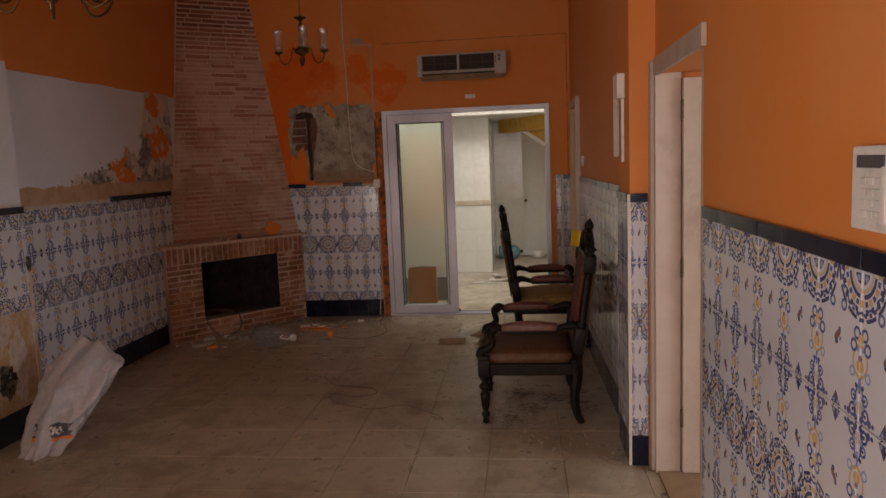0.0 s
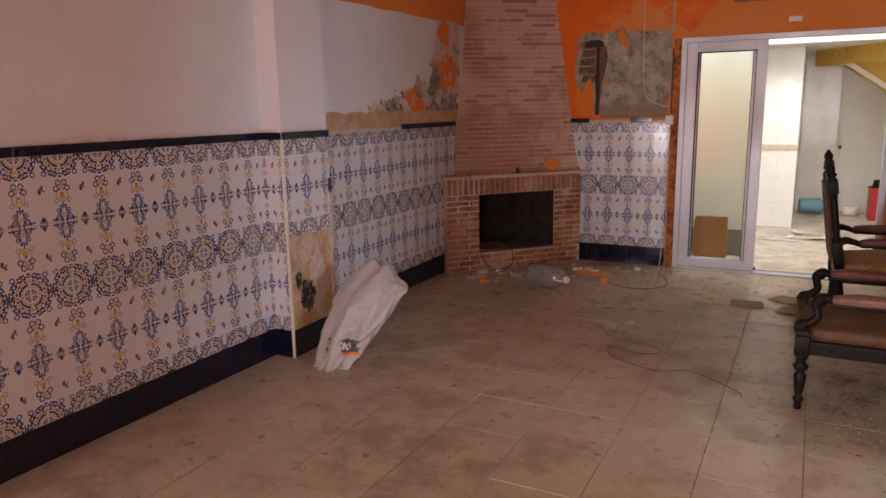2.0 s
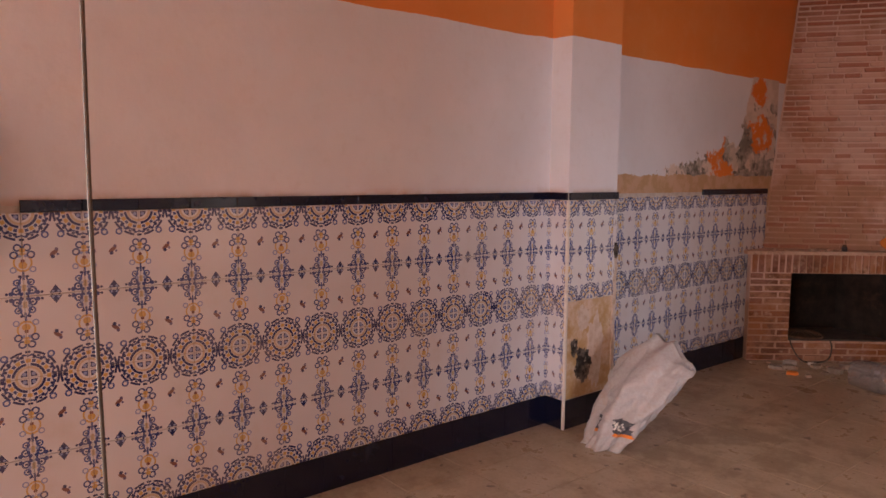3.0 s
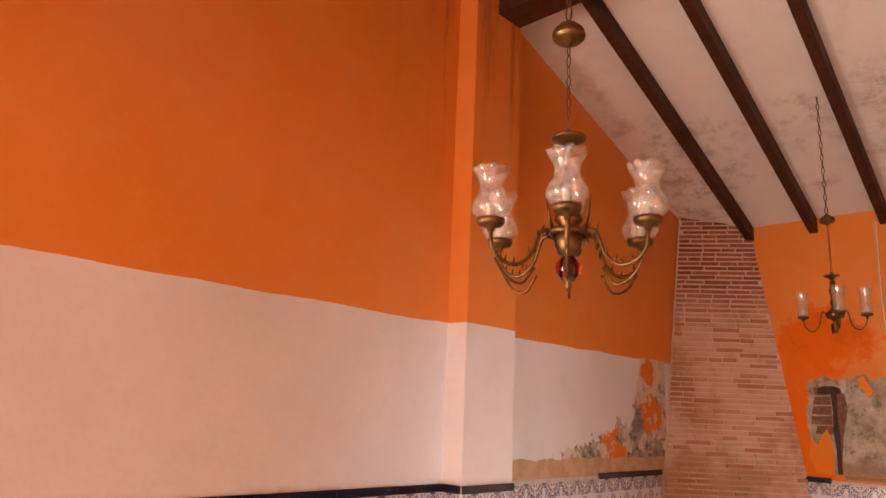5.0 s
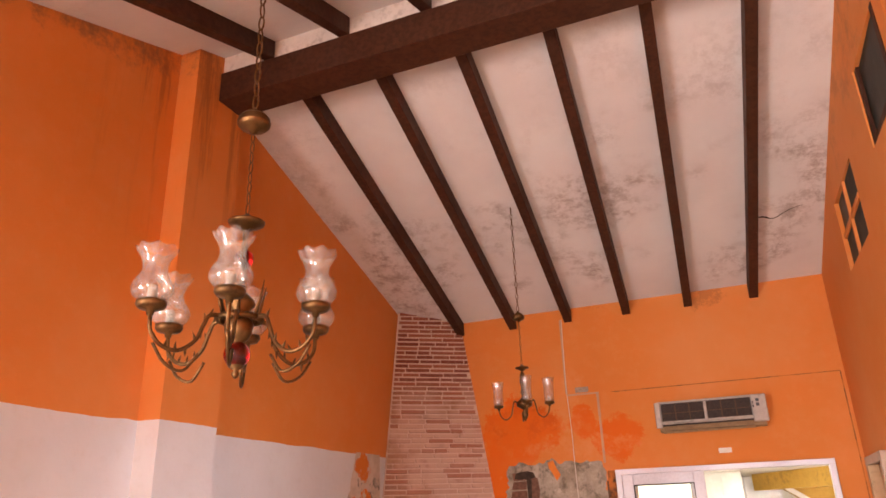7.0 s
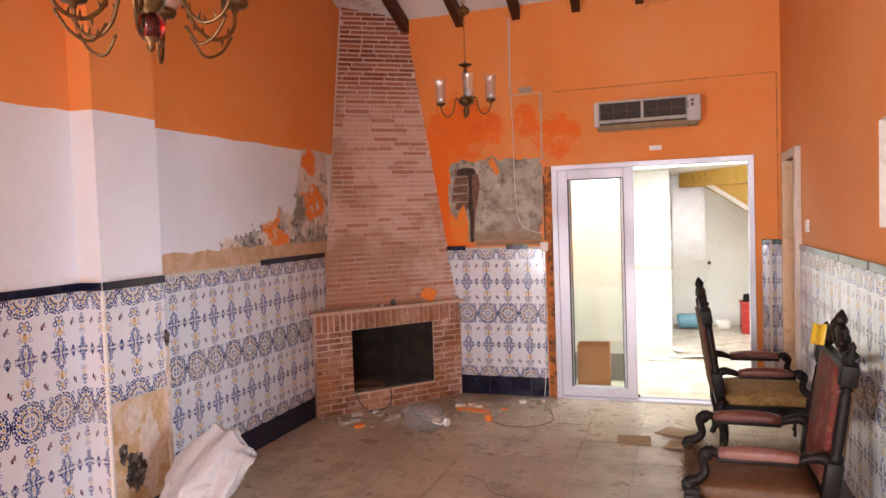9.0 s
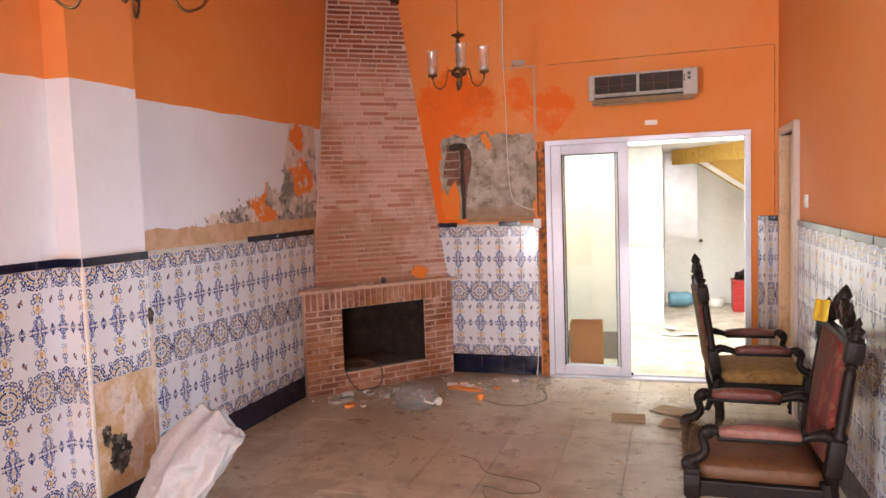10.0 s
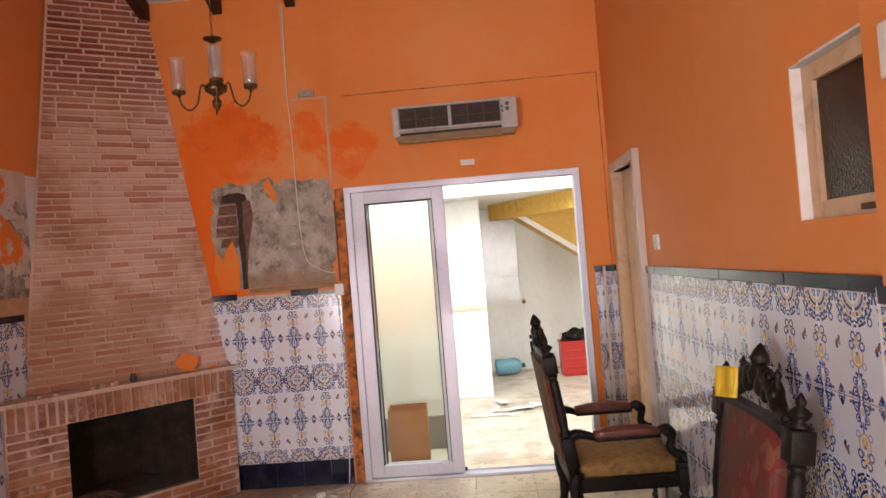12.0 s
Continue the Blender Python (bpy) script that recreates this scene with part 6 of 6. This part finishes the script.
tagged(link_mesh("floor_cable", sweep(cable, 0.0032, 6), M["black_cable"], True), "dark cable lying beside the sliding door", "cable")

bm = bmesh.new()
bmesh.ops.create_icosphere(bm, subdivisions=5, radius=1.0)
for v in bm.verts:
    n = noise.noise(v.co * 2.2) + 0.5 * noise.noise(v.co * 5.0) + 0.25 * noise.noise(v.co * 11)
    ridge = abs(noise.noise(v.co * 3.1 + Vector((7, 2, 1))))
    r = 1 + 0.3 * n + 0.25 * ridge
    v.co = Vector((0.54 + 0.165 * v.co.x * r, 2.83 + 0.14 * v.co.y * r, max(0.003, 0.02 + 0.062 * v.co.z * r)))
tagged(link_mesh("red_cloth", bm, M["red_cloth"], True), "crumpled dark red cloth heap on the floor", "cloth")

# straw fallen from the torn seat
bm = bmesh.new()
for k in range(500):
    cx, cy = random.choice(((0.42, 4.55), (0.55, 4.75), (0.35, 4.85), (0.75, 4.6), (0.3, 4.35)))
    p = Vector((random.gauss(cx, 0.05), random.gauss(cy, 0.06), random.uniform(0.003, 0.02)))
    a = random.random() * 6.28
    w = Vector((math.cos(a), math.sin(a), random.uniform(-0.1, 0.15))) * random.uniform(0.02, 0.05)
    sweep([p, p + w * 0.5 + Vector((0, 0, 0.004)), p + w], [0.0012, 0.0012, 0.0005], 3, bm)
tagged(link_mesh("straw_tufts", bm, M["straw"]), "loose straw tufts fallen under the chair", "straw", kind="stuff")

# ---- hanging cable and cabinet by the left wall ----
hang = thing("hanging_cable", "white tube and black plug hanging from ceiling", "cable", pose(-1.235, 0.955, 0))
zc = roof(0.97)
part("tube", sweep(smooth_line([(0.05, 0.03, zc), (0.035, 0.02, 3.0), (0.012, 0.01, 2.4), (0.0, 0.0, 2.02)], 5), 0.0065, 10), M["white_plastic"], hang, "white flexible tube", True)
plug = lathe([(0.0, 1.87), (0.006, 1.87), (0.009, 1.89), (0.007, 1.93), (0.010, 1.95), (0.009, 1.985), (0.008, 2.02), (0.0, 2.025)], 10)
sweep([(0.0, 0.0, 1.90), (0.015, 0.012, 1.905), (0.024, 0.02, 1.885)], [0.004, 0.004, 0.003], 6, plug)
part("plug", plug, M["black_rubber"], hang, "black plug", True)
part("wire", sweep(smooth_line([(0, 0, 1.875), (-0.01, 0.0, 1.4), (-0.025, 0.01, 0.8), (-0.03, 0.02, 0.3), (0.02, 0.05, 0.01)], 6), 0.0038, 8), M["black_cable"], hang, "dark thin wire", True)
cab = thing("wall_cabinet", "dark grey metal cabinet fixed on the tiles", "cabinet", pose(XN, 0.54, 1.215))
part("body", box((0.0, -0.42, 0), (0.13, 0.42, 0.515), 0.006), M["dark_grey"], cab)
part("door", box((0.131, -0.415, 0.006), (0.148, 0.415, 0.509), 0.004), M["dark_grey"], cab)
eb = thing("fuse_box", "cream fuse box with dark latch", "fuse box", pose(XN, 0.66, 1.74))
part("cover", box((0.0, -0.16, 0), (0.05, 0.17, 0.27), 0.006), M["white_plastic"], eb)
part("latch", box((0.05, 0.13, 0.1), (0.06, 0.15, 0.13), 0.002), M["iron"], eb)

# ---- pier damage on the left ----
pd = thing("pier_patch", "bare tan plaster where tiles fell, dark hole", "wall damage", kind="structure")
part("plaster", box((XP - 0.0005, 3.845, 0.183), (XP + 0.0065, 4.276, 0.775)), M["plaster"], pd)


def torn_edge(x0, z0, rx, rz, seed, n=46):
    pts = []
    for i in range(n):
        a = 2 * math.pi * i / n
        ca, sa = math.cos(a), math.sin(a)
        k = 1 + 0.35 * noise.noise(Vector((ca * 1.6, sa * 1.6, seed))) + 0.3 * noise.noise(Vector((ca * 4.5, sa * 4.5, seed))) + 0.15 * noise.noise(Vector((ca * 11, sa * 11, seed)))
        pts.append((x0 + rx * ca * k, z0 + rz * sa * k))
    return pts


ON_PIER = pose(XP + 0.0066, 0, 0, 90, 0, 90)
part("white_plaster", slab(torn_edge(4.10, 0.47, 0.075, 0.2, 3.0), 0, 0.0015, ON_PIER), M["pale_plaster"], pd, "smear of white plaster")
part("white_plaster", slab(torn_edge(3.985, 0.665, 0.06, 0.07, 8.0), 0, 0.0015, ON_PIER), M["pale_plaster"], pd, "smear of white plaster")
part("hole", slab(torn_edge(3.985, 0.375, 0.075, 0.105, 5.0), 0.0015, 0.0035, ON_PIER), M["hollow"], pd, "dark broken hole")
part("hole", slab(torn_edge(3.905, 0.50, 0.028, 0.06, 7.0), 0.0015, 0.0035, ON_PIER), M["hollow"], pd, "dark broken hole")
tagged(link_mesh("corner_strip", box((XP - 0.004, YP0 - 0.012, 0.0), (XP + 0.012, YP0 + 0.004, 1.38), 0.003), M["white_plastic"]), "white corner strip along the pier tiles", "trim", kind="structure")
tagged(link_mesh("corner_strip", box((XRP - 0.012, YS0 - 0.012, 0.0), (XRP + 0.004, YS0 + 0.004, 1.40), 0.003), M["white_plastic"]), "white corner strip along the pier tiles", "trim", kind="structure")
tagged(link_mesh("corner_strip", box((XRP - 0.012, YS1 - 0.004, 0.0), (XRP + 0.004, YS1 + 0.012, 1.40), 0.003), M["white_plastic"]), "white corner strip along the pier tiles", "trim", kind="structure")

cs = thing("pier_edge_strip", "broken pale plaster strip beside the pier tiles", "wall damage", kind="structure")
bm = box((XP + 0.001, YP1 - 0.024, 0.2), (XP + 0.015, YP1 + 0.003, 1.02))
bmesh.ops.subdivide_edges(bm, edges=[e for e in bm.edges if abs(e.verts[0].co.z - e.verts[1].co.z) > 0.5], cuts=40)
for v in bm.verts:
    v.co.x += 0.006 * noise.noise(v.co * 23)
    v.co.y += 0.012 * noise.noise(v.co * 17 + Vector((3, 1, 5)))
part("strip", bm, M["pale_plaster"], cs)
part("socket_hole", slab(torn_edge(YP1 - 0.012, 1.06, 0.02, 0.045, 2.0, 24), 0.0, 0.012, ON_PIER), M["hollow"], cs, "black broken socket hole")

# ---- far room ----
kb = thing("kitchen_beam", "ochre painted beam under the white ceiling", "beam", kind="structure")
part("beam_body", slab([(0.05, 11.3), (0.16, 11.3), (2.3, 9.72), (1.05, 9.72)], 2.0, 2.21), M["yellow"], kb)
stair = thing("stair_flight", "underside of stair flight painted ochre", "stairs", kind="structure")
bm = bmesh.new()
vs = [bm.verts.new((x, y, z)) for y in (10.9, 11.95) for x, z in ((0.40, 2.02), (2.4, 0.62), (2.4, 2.2), (0.40, 2.2))]
for q in ((0, 1, 2, 3), (4, 5, 6, 7), (0, 1, 5, 4), (1, 2, 6, 5), (2, 3, 7, 6), (3, 0, 4, 7)):
    bm.faces.new([vs[i] for i in q])
bmesh.ops.recalc_face_normals(bm, faces=bm.faces)
part("soffit", bm, M["yellow"], stair)
bm = bmesh.new()
vs = [bm.verts.new((x, y, z)) for y in (10.87, 10.898) for x, z in ((0.36, 2.02), (2.4, 0.58), (2.4, 0.66), (0.36, 2.09))]
for q in ((0, 1, 2, 3), (4, 5, 6, 7), (0, 1, 5, 4), (1, 2, 6, 5), (2, 3, 7, 6), (3, 0, 4, 7)):
    bm.faces.new([vs[i] for i in q])
bmesh.ops.recalc_face_normals(bm, faces=bm.faces)
part("edge_moulding", bm, M["white_paint"], stair)
kd = thing("door_3", "white painted door with small dark knob", "door", kind="structure")
part("leaf", box((0.40, 11.925, 0.0), (1.9, 11.948, 1.99), 0.003), M["clean_white"], kd)
part("knob", lathe([(0, 0), (0.012, 0), (0.012, 0.02), (0.026, 0.03), (0.024, 0.05), (0, 0.055)], 12, None, pose(0.44, 11.925, 0.91, 90, 0, 0)), M["iron"], kd)
part("lock_plate", box((0.425, 11.918, 0.78), (0.455, 11.926, 1.0), 0.002), M["white_plastic"], kd)
bottle = thing("water_bottle", "large blue water bottle lying by the wall", "bottle", pose(0.16, 11.55, 0.11, 0, 90, 8))
part("body", lathe([(0.0, -0.17), (0.09, -0.17), (0.105, -0.15), (0.105, -0.05), (0.098, -0.04), (0.105, -0.03), (0.105, 0.09), (0.07, 0.15), (0.03, 0.17), (0.0, 0.17)], 20), M["blue_plastic"], bottle, "", True)
part("cap", lathe([(0.0, 0.17), (0.028, 0.17), (0.028, 0.215), (0.0, 0.215)], 14), M["black_rubber"], bottle, "dark screw cap")
small = thing("plastic_tub", "small clear plastic tub on the far floor", "tub", pose(0.62, 11.6, 0))
part("body", lathe([(0.0, 0), (0.09, 0), (0.1, 0.02), (0.11, 0.12), (0.105, 0.12), (0.09, 0.02), (0, 0.015)], 18), M["white_plastic"], small, "", True)
crate = thing("red_crate", "red plastic crate with dark cloth heaped inside", "crate", pose(1.02, 11.3, 0))
part("base_panel", box((-0.2, -0.15, 0), (0.2, 0.15, 0.02), 0.004), M["red_plastic"], crate)
for s in (-1, 1):
    part("side_wall", box((-0.2, s * 0.15 - 0.008, 0.02), (0.2, s * 0.15 + 0.008, 0.40), 0.004), M["red_plastic"], crate)
    part("end_wall", box((s * 0.2 - 0.008, -0.15, 0.02), (s * 0.2 + 0.008, 0.15, 0.40), 0.004), M["red_plastic"], crate)
for z in (0.1, 0.2, 0.3):
    part("rib", box((-0.205, -0.168, z), (0.205, -0.158, z + 0.02), 0.003), M["red_plastic"], crate)
part("rim", box((-0.22, -0.17, 0.40), (0.22, 0.17, 0.425), 0.006), M["red_plastic"], crate)
bm = bmesh.new()
bmesh.ops.create_icosphere(bm, subdivisions=4, radius=1.0)
for v in bm.verts:
    r = 1 + 0.35 * noise.noise(v.co * 2.3) + 0.2 * noise.noise(v.co * 6)
    v.co = Vector((1.04 + 0.19 * v.co.x * r, 11.3 + 0.13 * v.co.y * r, max(0.426, 0.45 + 0.11 * v.co.z * r)))
tagged(link_mesh("dark_cloth", bm, M["black_wood"], True), "dark cloth heaped on the red crate", "cloth")
carton = thing("cardboard_box", "open brown cardboard box behind the glass", "box", pose(-0.74, 7.90, 0, 0, 0, 4))
for s in (-1, 1):
    part("side", box((s * 0.15 - 0.003, -0.12, 0.004), (s * 0.15 + 0.003, 0.12, 0.42)), M["carton"], carton)
    part("face", box((-0.147, s * 0.12 - 0.003, 0.004), (0.147, s * 0.12 + 0.003, 0.42)), M["carton"], carton)
part("bottom", box((-0.15, -0.12, 0.0), (0.15, 0.12, 0.004)), M["carton"], carton)
for i in range(9):
    a = random.uniform(0, 180)
    bm = slab(ragged(6, random.uniform(0.1, 0.24), random.uniform(0.015, 0.05), 0.2), 0.001, 0.006, pose(0.1 + random.gauss(0, 0.16), 9.45 + random.gauss(0, 0.2), 0.003 * i, 0, 0, a))
    tagged(link_mesh("paper_scrap", bm, M["white_paint"]), "torn white strip lying on the far floor", "scrap", "scraps on the far floor")
part("border", box((-2.6, 10.176, 0.975), (-0.056, 10.2, 1.035), 0.003), M["border_tile"], bpy.data.objects["wall_kitchen_block"], "ochre border tiles")

# ---- tiles ----
def tile_mesh(w, h, thick, material, flip=False, bevel=0.0016):
    """A glazed tile, face towards +x, centred; UV over its face."""
    bm = bmesh.new()
    layer = bm.loops.layers.uv.new("UVMap")
    rings = []
    for s, x in ((0.0, 0.0), (0.0, thick - bevel), (bevel, thick)):
        rings.append([bm.verts.new((x, sy * (w / 2 - s), sz * (h / 2 - s))) for sy, sz in ((-1, -1), (1, -1), (1, 1), (-1, 1))])
    for a, b in zip(rings, rings[1:]):
        for i in range(4):
            j = (i + 1) % 4
            bm.faces.new((a[i], a[j], b[j], b[i]))
    bm.faces.new(rings[2])
    bm.normal_update()
    for f in bm.faces:
        for l in f.loops:
            v = (l.vert.co.z + h / 2) / h
            l[layer].uv = ((l.vert.co.y + w / 2) / w, 1 - v if flip else v)
    data = bpy.data.meshes.new("tile")
    bm.to_mesh(data)
    bm.free()
    data.materials.append(material)
    return data


BASE, CAP = 0.18, 0.045
JOINT = 0.0018


def dado(name, start, turn, length, z_shift=0.0, skip=(), skip_cap=(), offset=0.0, label="blue and ochre patterned wall tiles, navy edging"):
    """Tiles along a wall: start (x, y), running towards turn degrees (0 = +x), length metres, seen from its right-hand side."""
    holder = thing(name, label, "wall tiles", pose(*start, z_shift, 0, 0, turn), kind="structure")
    part("bedding", box((0, -0.004, 0), (length, 0.02, BASE + 1.2 + CAP - 0.02)), M["grout"], holder)
    cache = {}

    def put(kind, x0, x1, z0, z1, material, flip=False):
        key = (kind, round(x1 - x0, 4), flip)
        if key not in cache:
            cache[key] = tile_mesh(x1 - x0 - JOINT, z1 - z0 - JOINT, 0.009 if kind != "cap" else 0.014, material, flip)
        ob = new("tile" if kind == "tile" else kind + "_tile", cache[key])
        ob.parent = holder
        jitter = random.uniform(-0.0012, 0.0012)
        ob.matrix_basis = pose((x0 + x1) / 2, -0.003 + jitter, (z0 + z1) / 2, 0, 0, -90)

    edges = [0.0]
    x = offset if offset > 0 else 0.2
    while x < length - 0.01:
        edges.append(x)
        x += 0.2
    edges.append(length)
    for i, (x0, x1) in enumerate(zip(edges, edges[1:])):
        if x1 - x0 < 0.015:
            continue
        mid = (x0 + x1) / 2
        if not any(a < mid < b for a, b in skip_cap):
            put("cap", x0, x1, BASE + 1.2, BASE + 1.2 + CAP, M["navy"])
        put("base", x0, x1, 0.0, BASE, M["navy"])
        for row in range(4):
            z0 = BASE + 0.3 * row
            if any(a < mid < b and c < z0 + 0.15 < d for a, b, c, d in skip):
                continue
            put("tile", x0, x1, z0, z0 + 0.3, M["tile"], flip=row in (0, 2))
    return holder


dado("tiles_left_near", (XN, -0.6), 90, YP0 + 0.6, offset=0.08, skip_cap=[(0.0, 1.68)])
dado("tiles_pier_side", (XN, YP0), 0, XP - XN)
dado("tiles_pier_face", (XP, YP0), 90, YP1 - YP0, skip=[(0, 0.45, 0.15, 0.75)])
dado("tiles_left_far", (XL, YP1), 90, 6.60 - YP1, offset=0.12, skip_cap=[(0.0, 1.3)])
dado("tiles_back_left", (-2.06, YB), 0, 0.965, offset=0.197, skip_cap=[(0.2, 0.59), (0.8, 0.97)])
dado("tiles_back_right", (0.73, YB), 0, 0.16, offset=0.1)
dado("tiles_right_far", (right_wall(SIDE[0]), SIDE[0] - 0.01), -90 + math.degrees(math.atan(0.024)), SIDE[0] - 0.01 - YS1, offset=0.2)
dado("tiles_right_pier", (XRP, YS1), -90, YS1 - YS0, z_shift=-0.02)
dado("tiles_right_end", (XRP, YS0), 0, 0.085, z_shift=-0.02)
dado("tiles_right_near", (XR2, YJ0 - 0.05), -90, YJ0 - 0.05 - YF, offset=0.2, z_shift=-0.02)

floor_holder = bpy.data.objects["floor"]
random.seed(5)
FLOOR_TILES = []
SIDE_LEN = 0.40
for _ in range(3):
    bm = box((-SIDE_LEN / 2 + 0.0018, -SIDE_LEN / 2 + 0.0018, -0.0095), (SIDE_LEN / 2 - 0.0018, SIDE_LEN / 2 - 0.0018, 0.0))
    bmesh.ops.bevel(bm, geom=[e for e in bm.edges if all(v.co.z > -0.001 for v in e.verts)], offset=0.0008, segments=1, affect="EDGES")
    data = bpy.data.meshes.new("tile")
    bm.to_mesh(data)
    bm.free()
    data.materials.append(M["floor"])
    FLOOR_TILES.append(data)
for i in range(11):
    for j in range(26):
        x, y = -3.02 + SIDE_LEN * (i + 0.5), YF + SIDE_LEN * (j + 0.5)
        ob = new("floor_tile", random.choice(FLOOR_TILES))
        ob.parent = floor_holder
        ob.matrix_basis = pose(x, y, random.uniform(-0.0012, 0.0004), random.uniform(-0.12, 0.12), random.uniform(-0.12, 0.12), 0)

for name, x0, x1, z1, y in (("wall_kitchen_block", -1.16, -0.06, 2.19, 10.2), ("wall_kitchen_back", -0.06, 0.40, 2.19, 11.95)):
    holder = bpy.data.objects[name]
    cols, rows = max(1, round((x1 - x0) / 0.2)), round(z1 / 0.3)
    w, h = (x1 - x0) / cols, z1 / rows
    data = tile_mesh(w - 0.002, h - 0.002, 0.006, M["white_tile"])
    wavy = tile_mesh(w - 0.002, h - 0.002, 0.006, M["wavy_tile"])
    for i in range(cols):
        for j in range(rows):
            ob = new("wall_tile", wavy if j in (4, 5, 6) else data)
            ob.parent = holder
            ob.matrix_basis = pose(x0 + w * (i + 0.5), y - 0.0005, h * (j + 0.5), random.uniform(-0.35, 0.35), 0, -90 + random.uniform(-0.35, 0.35))
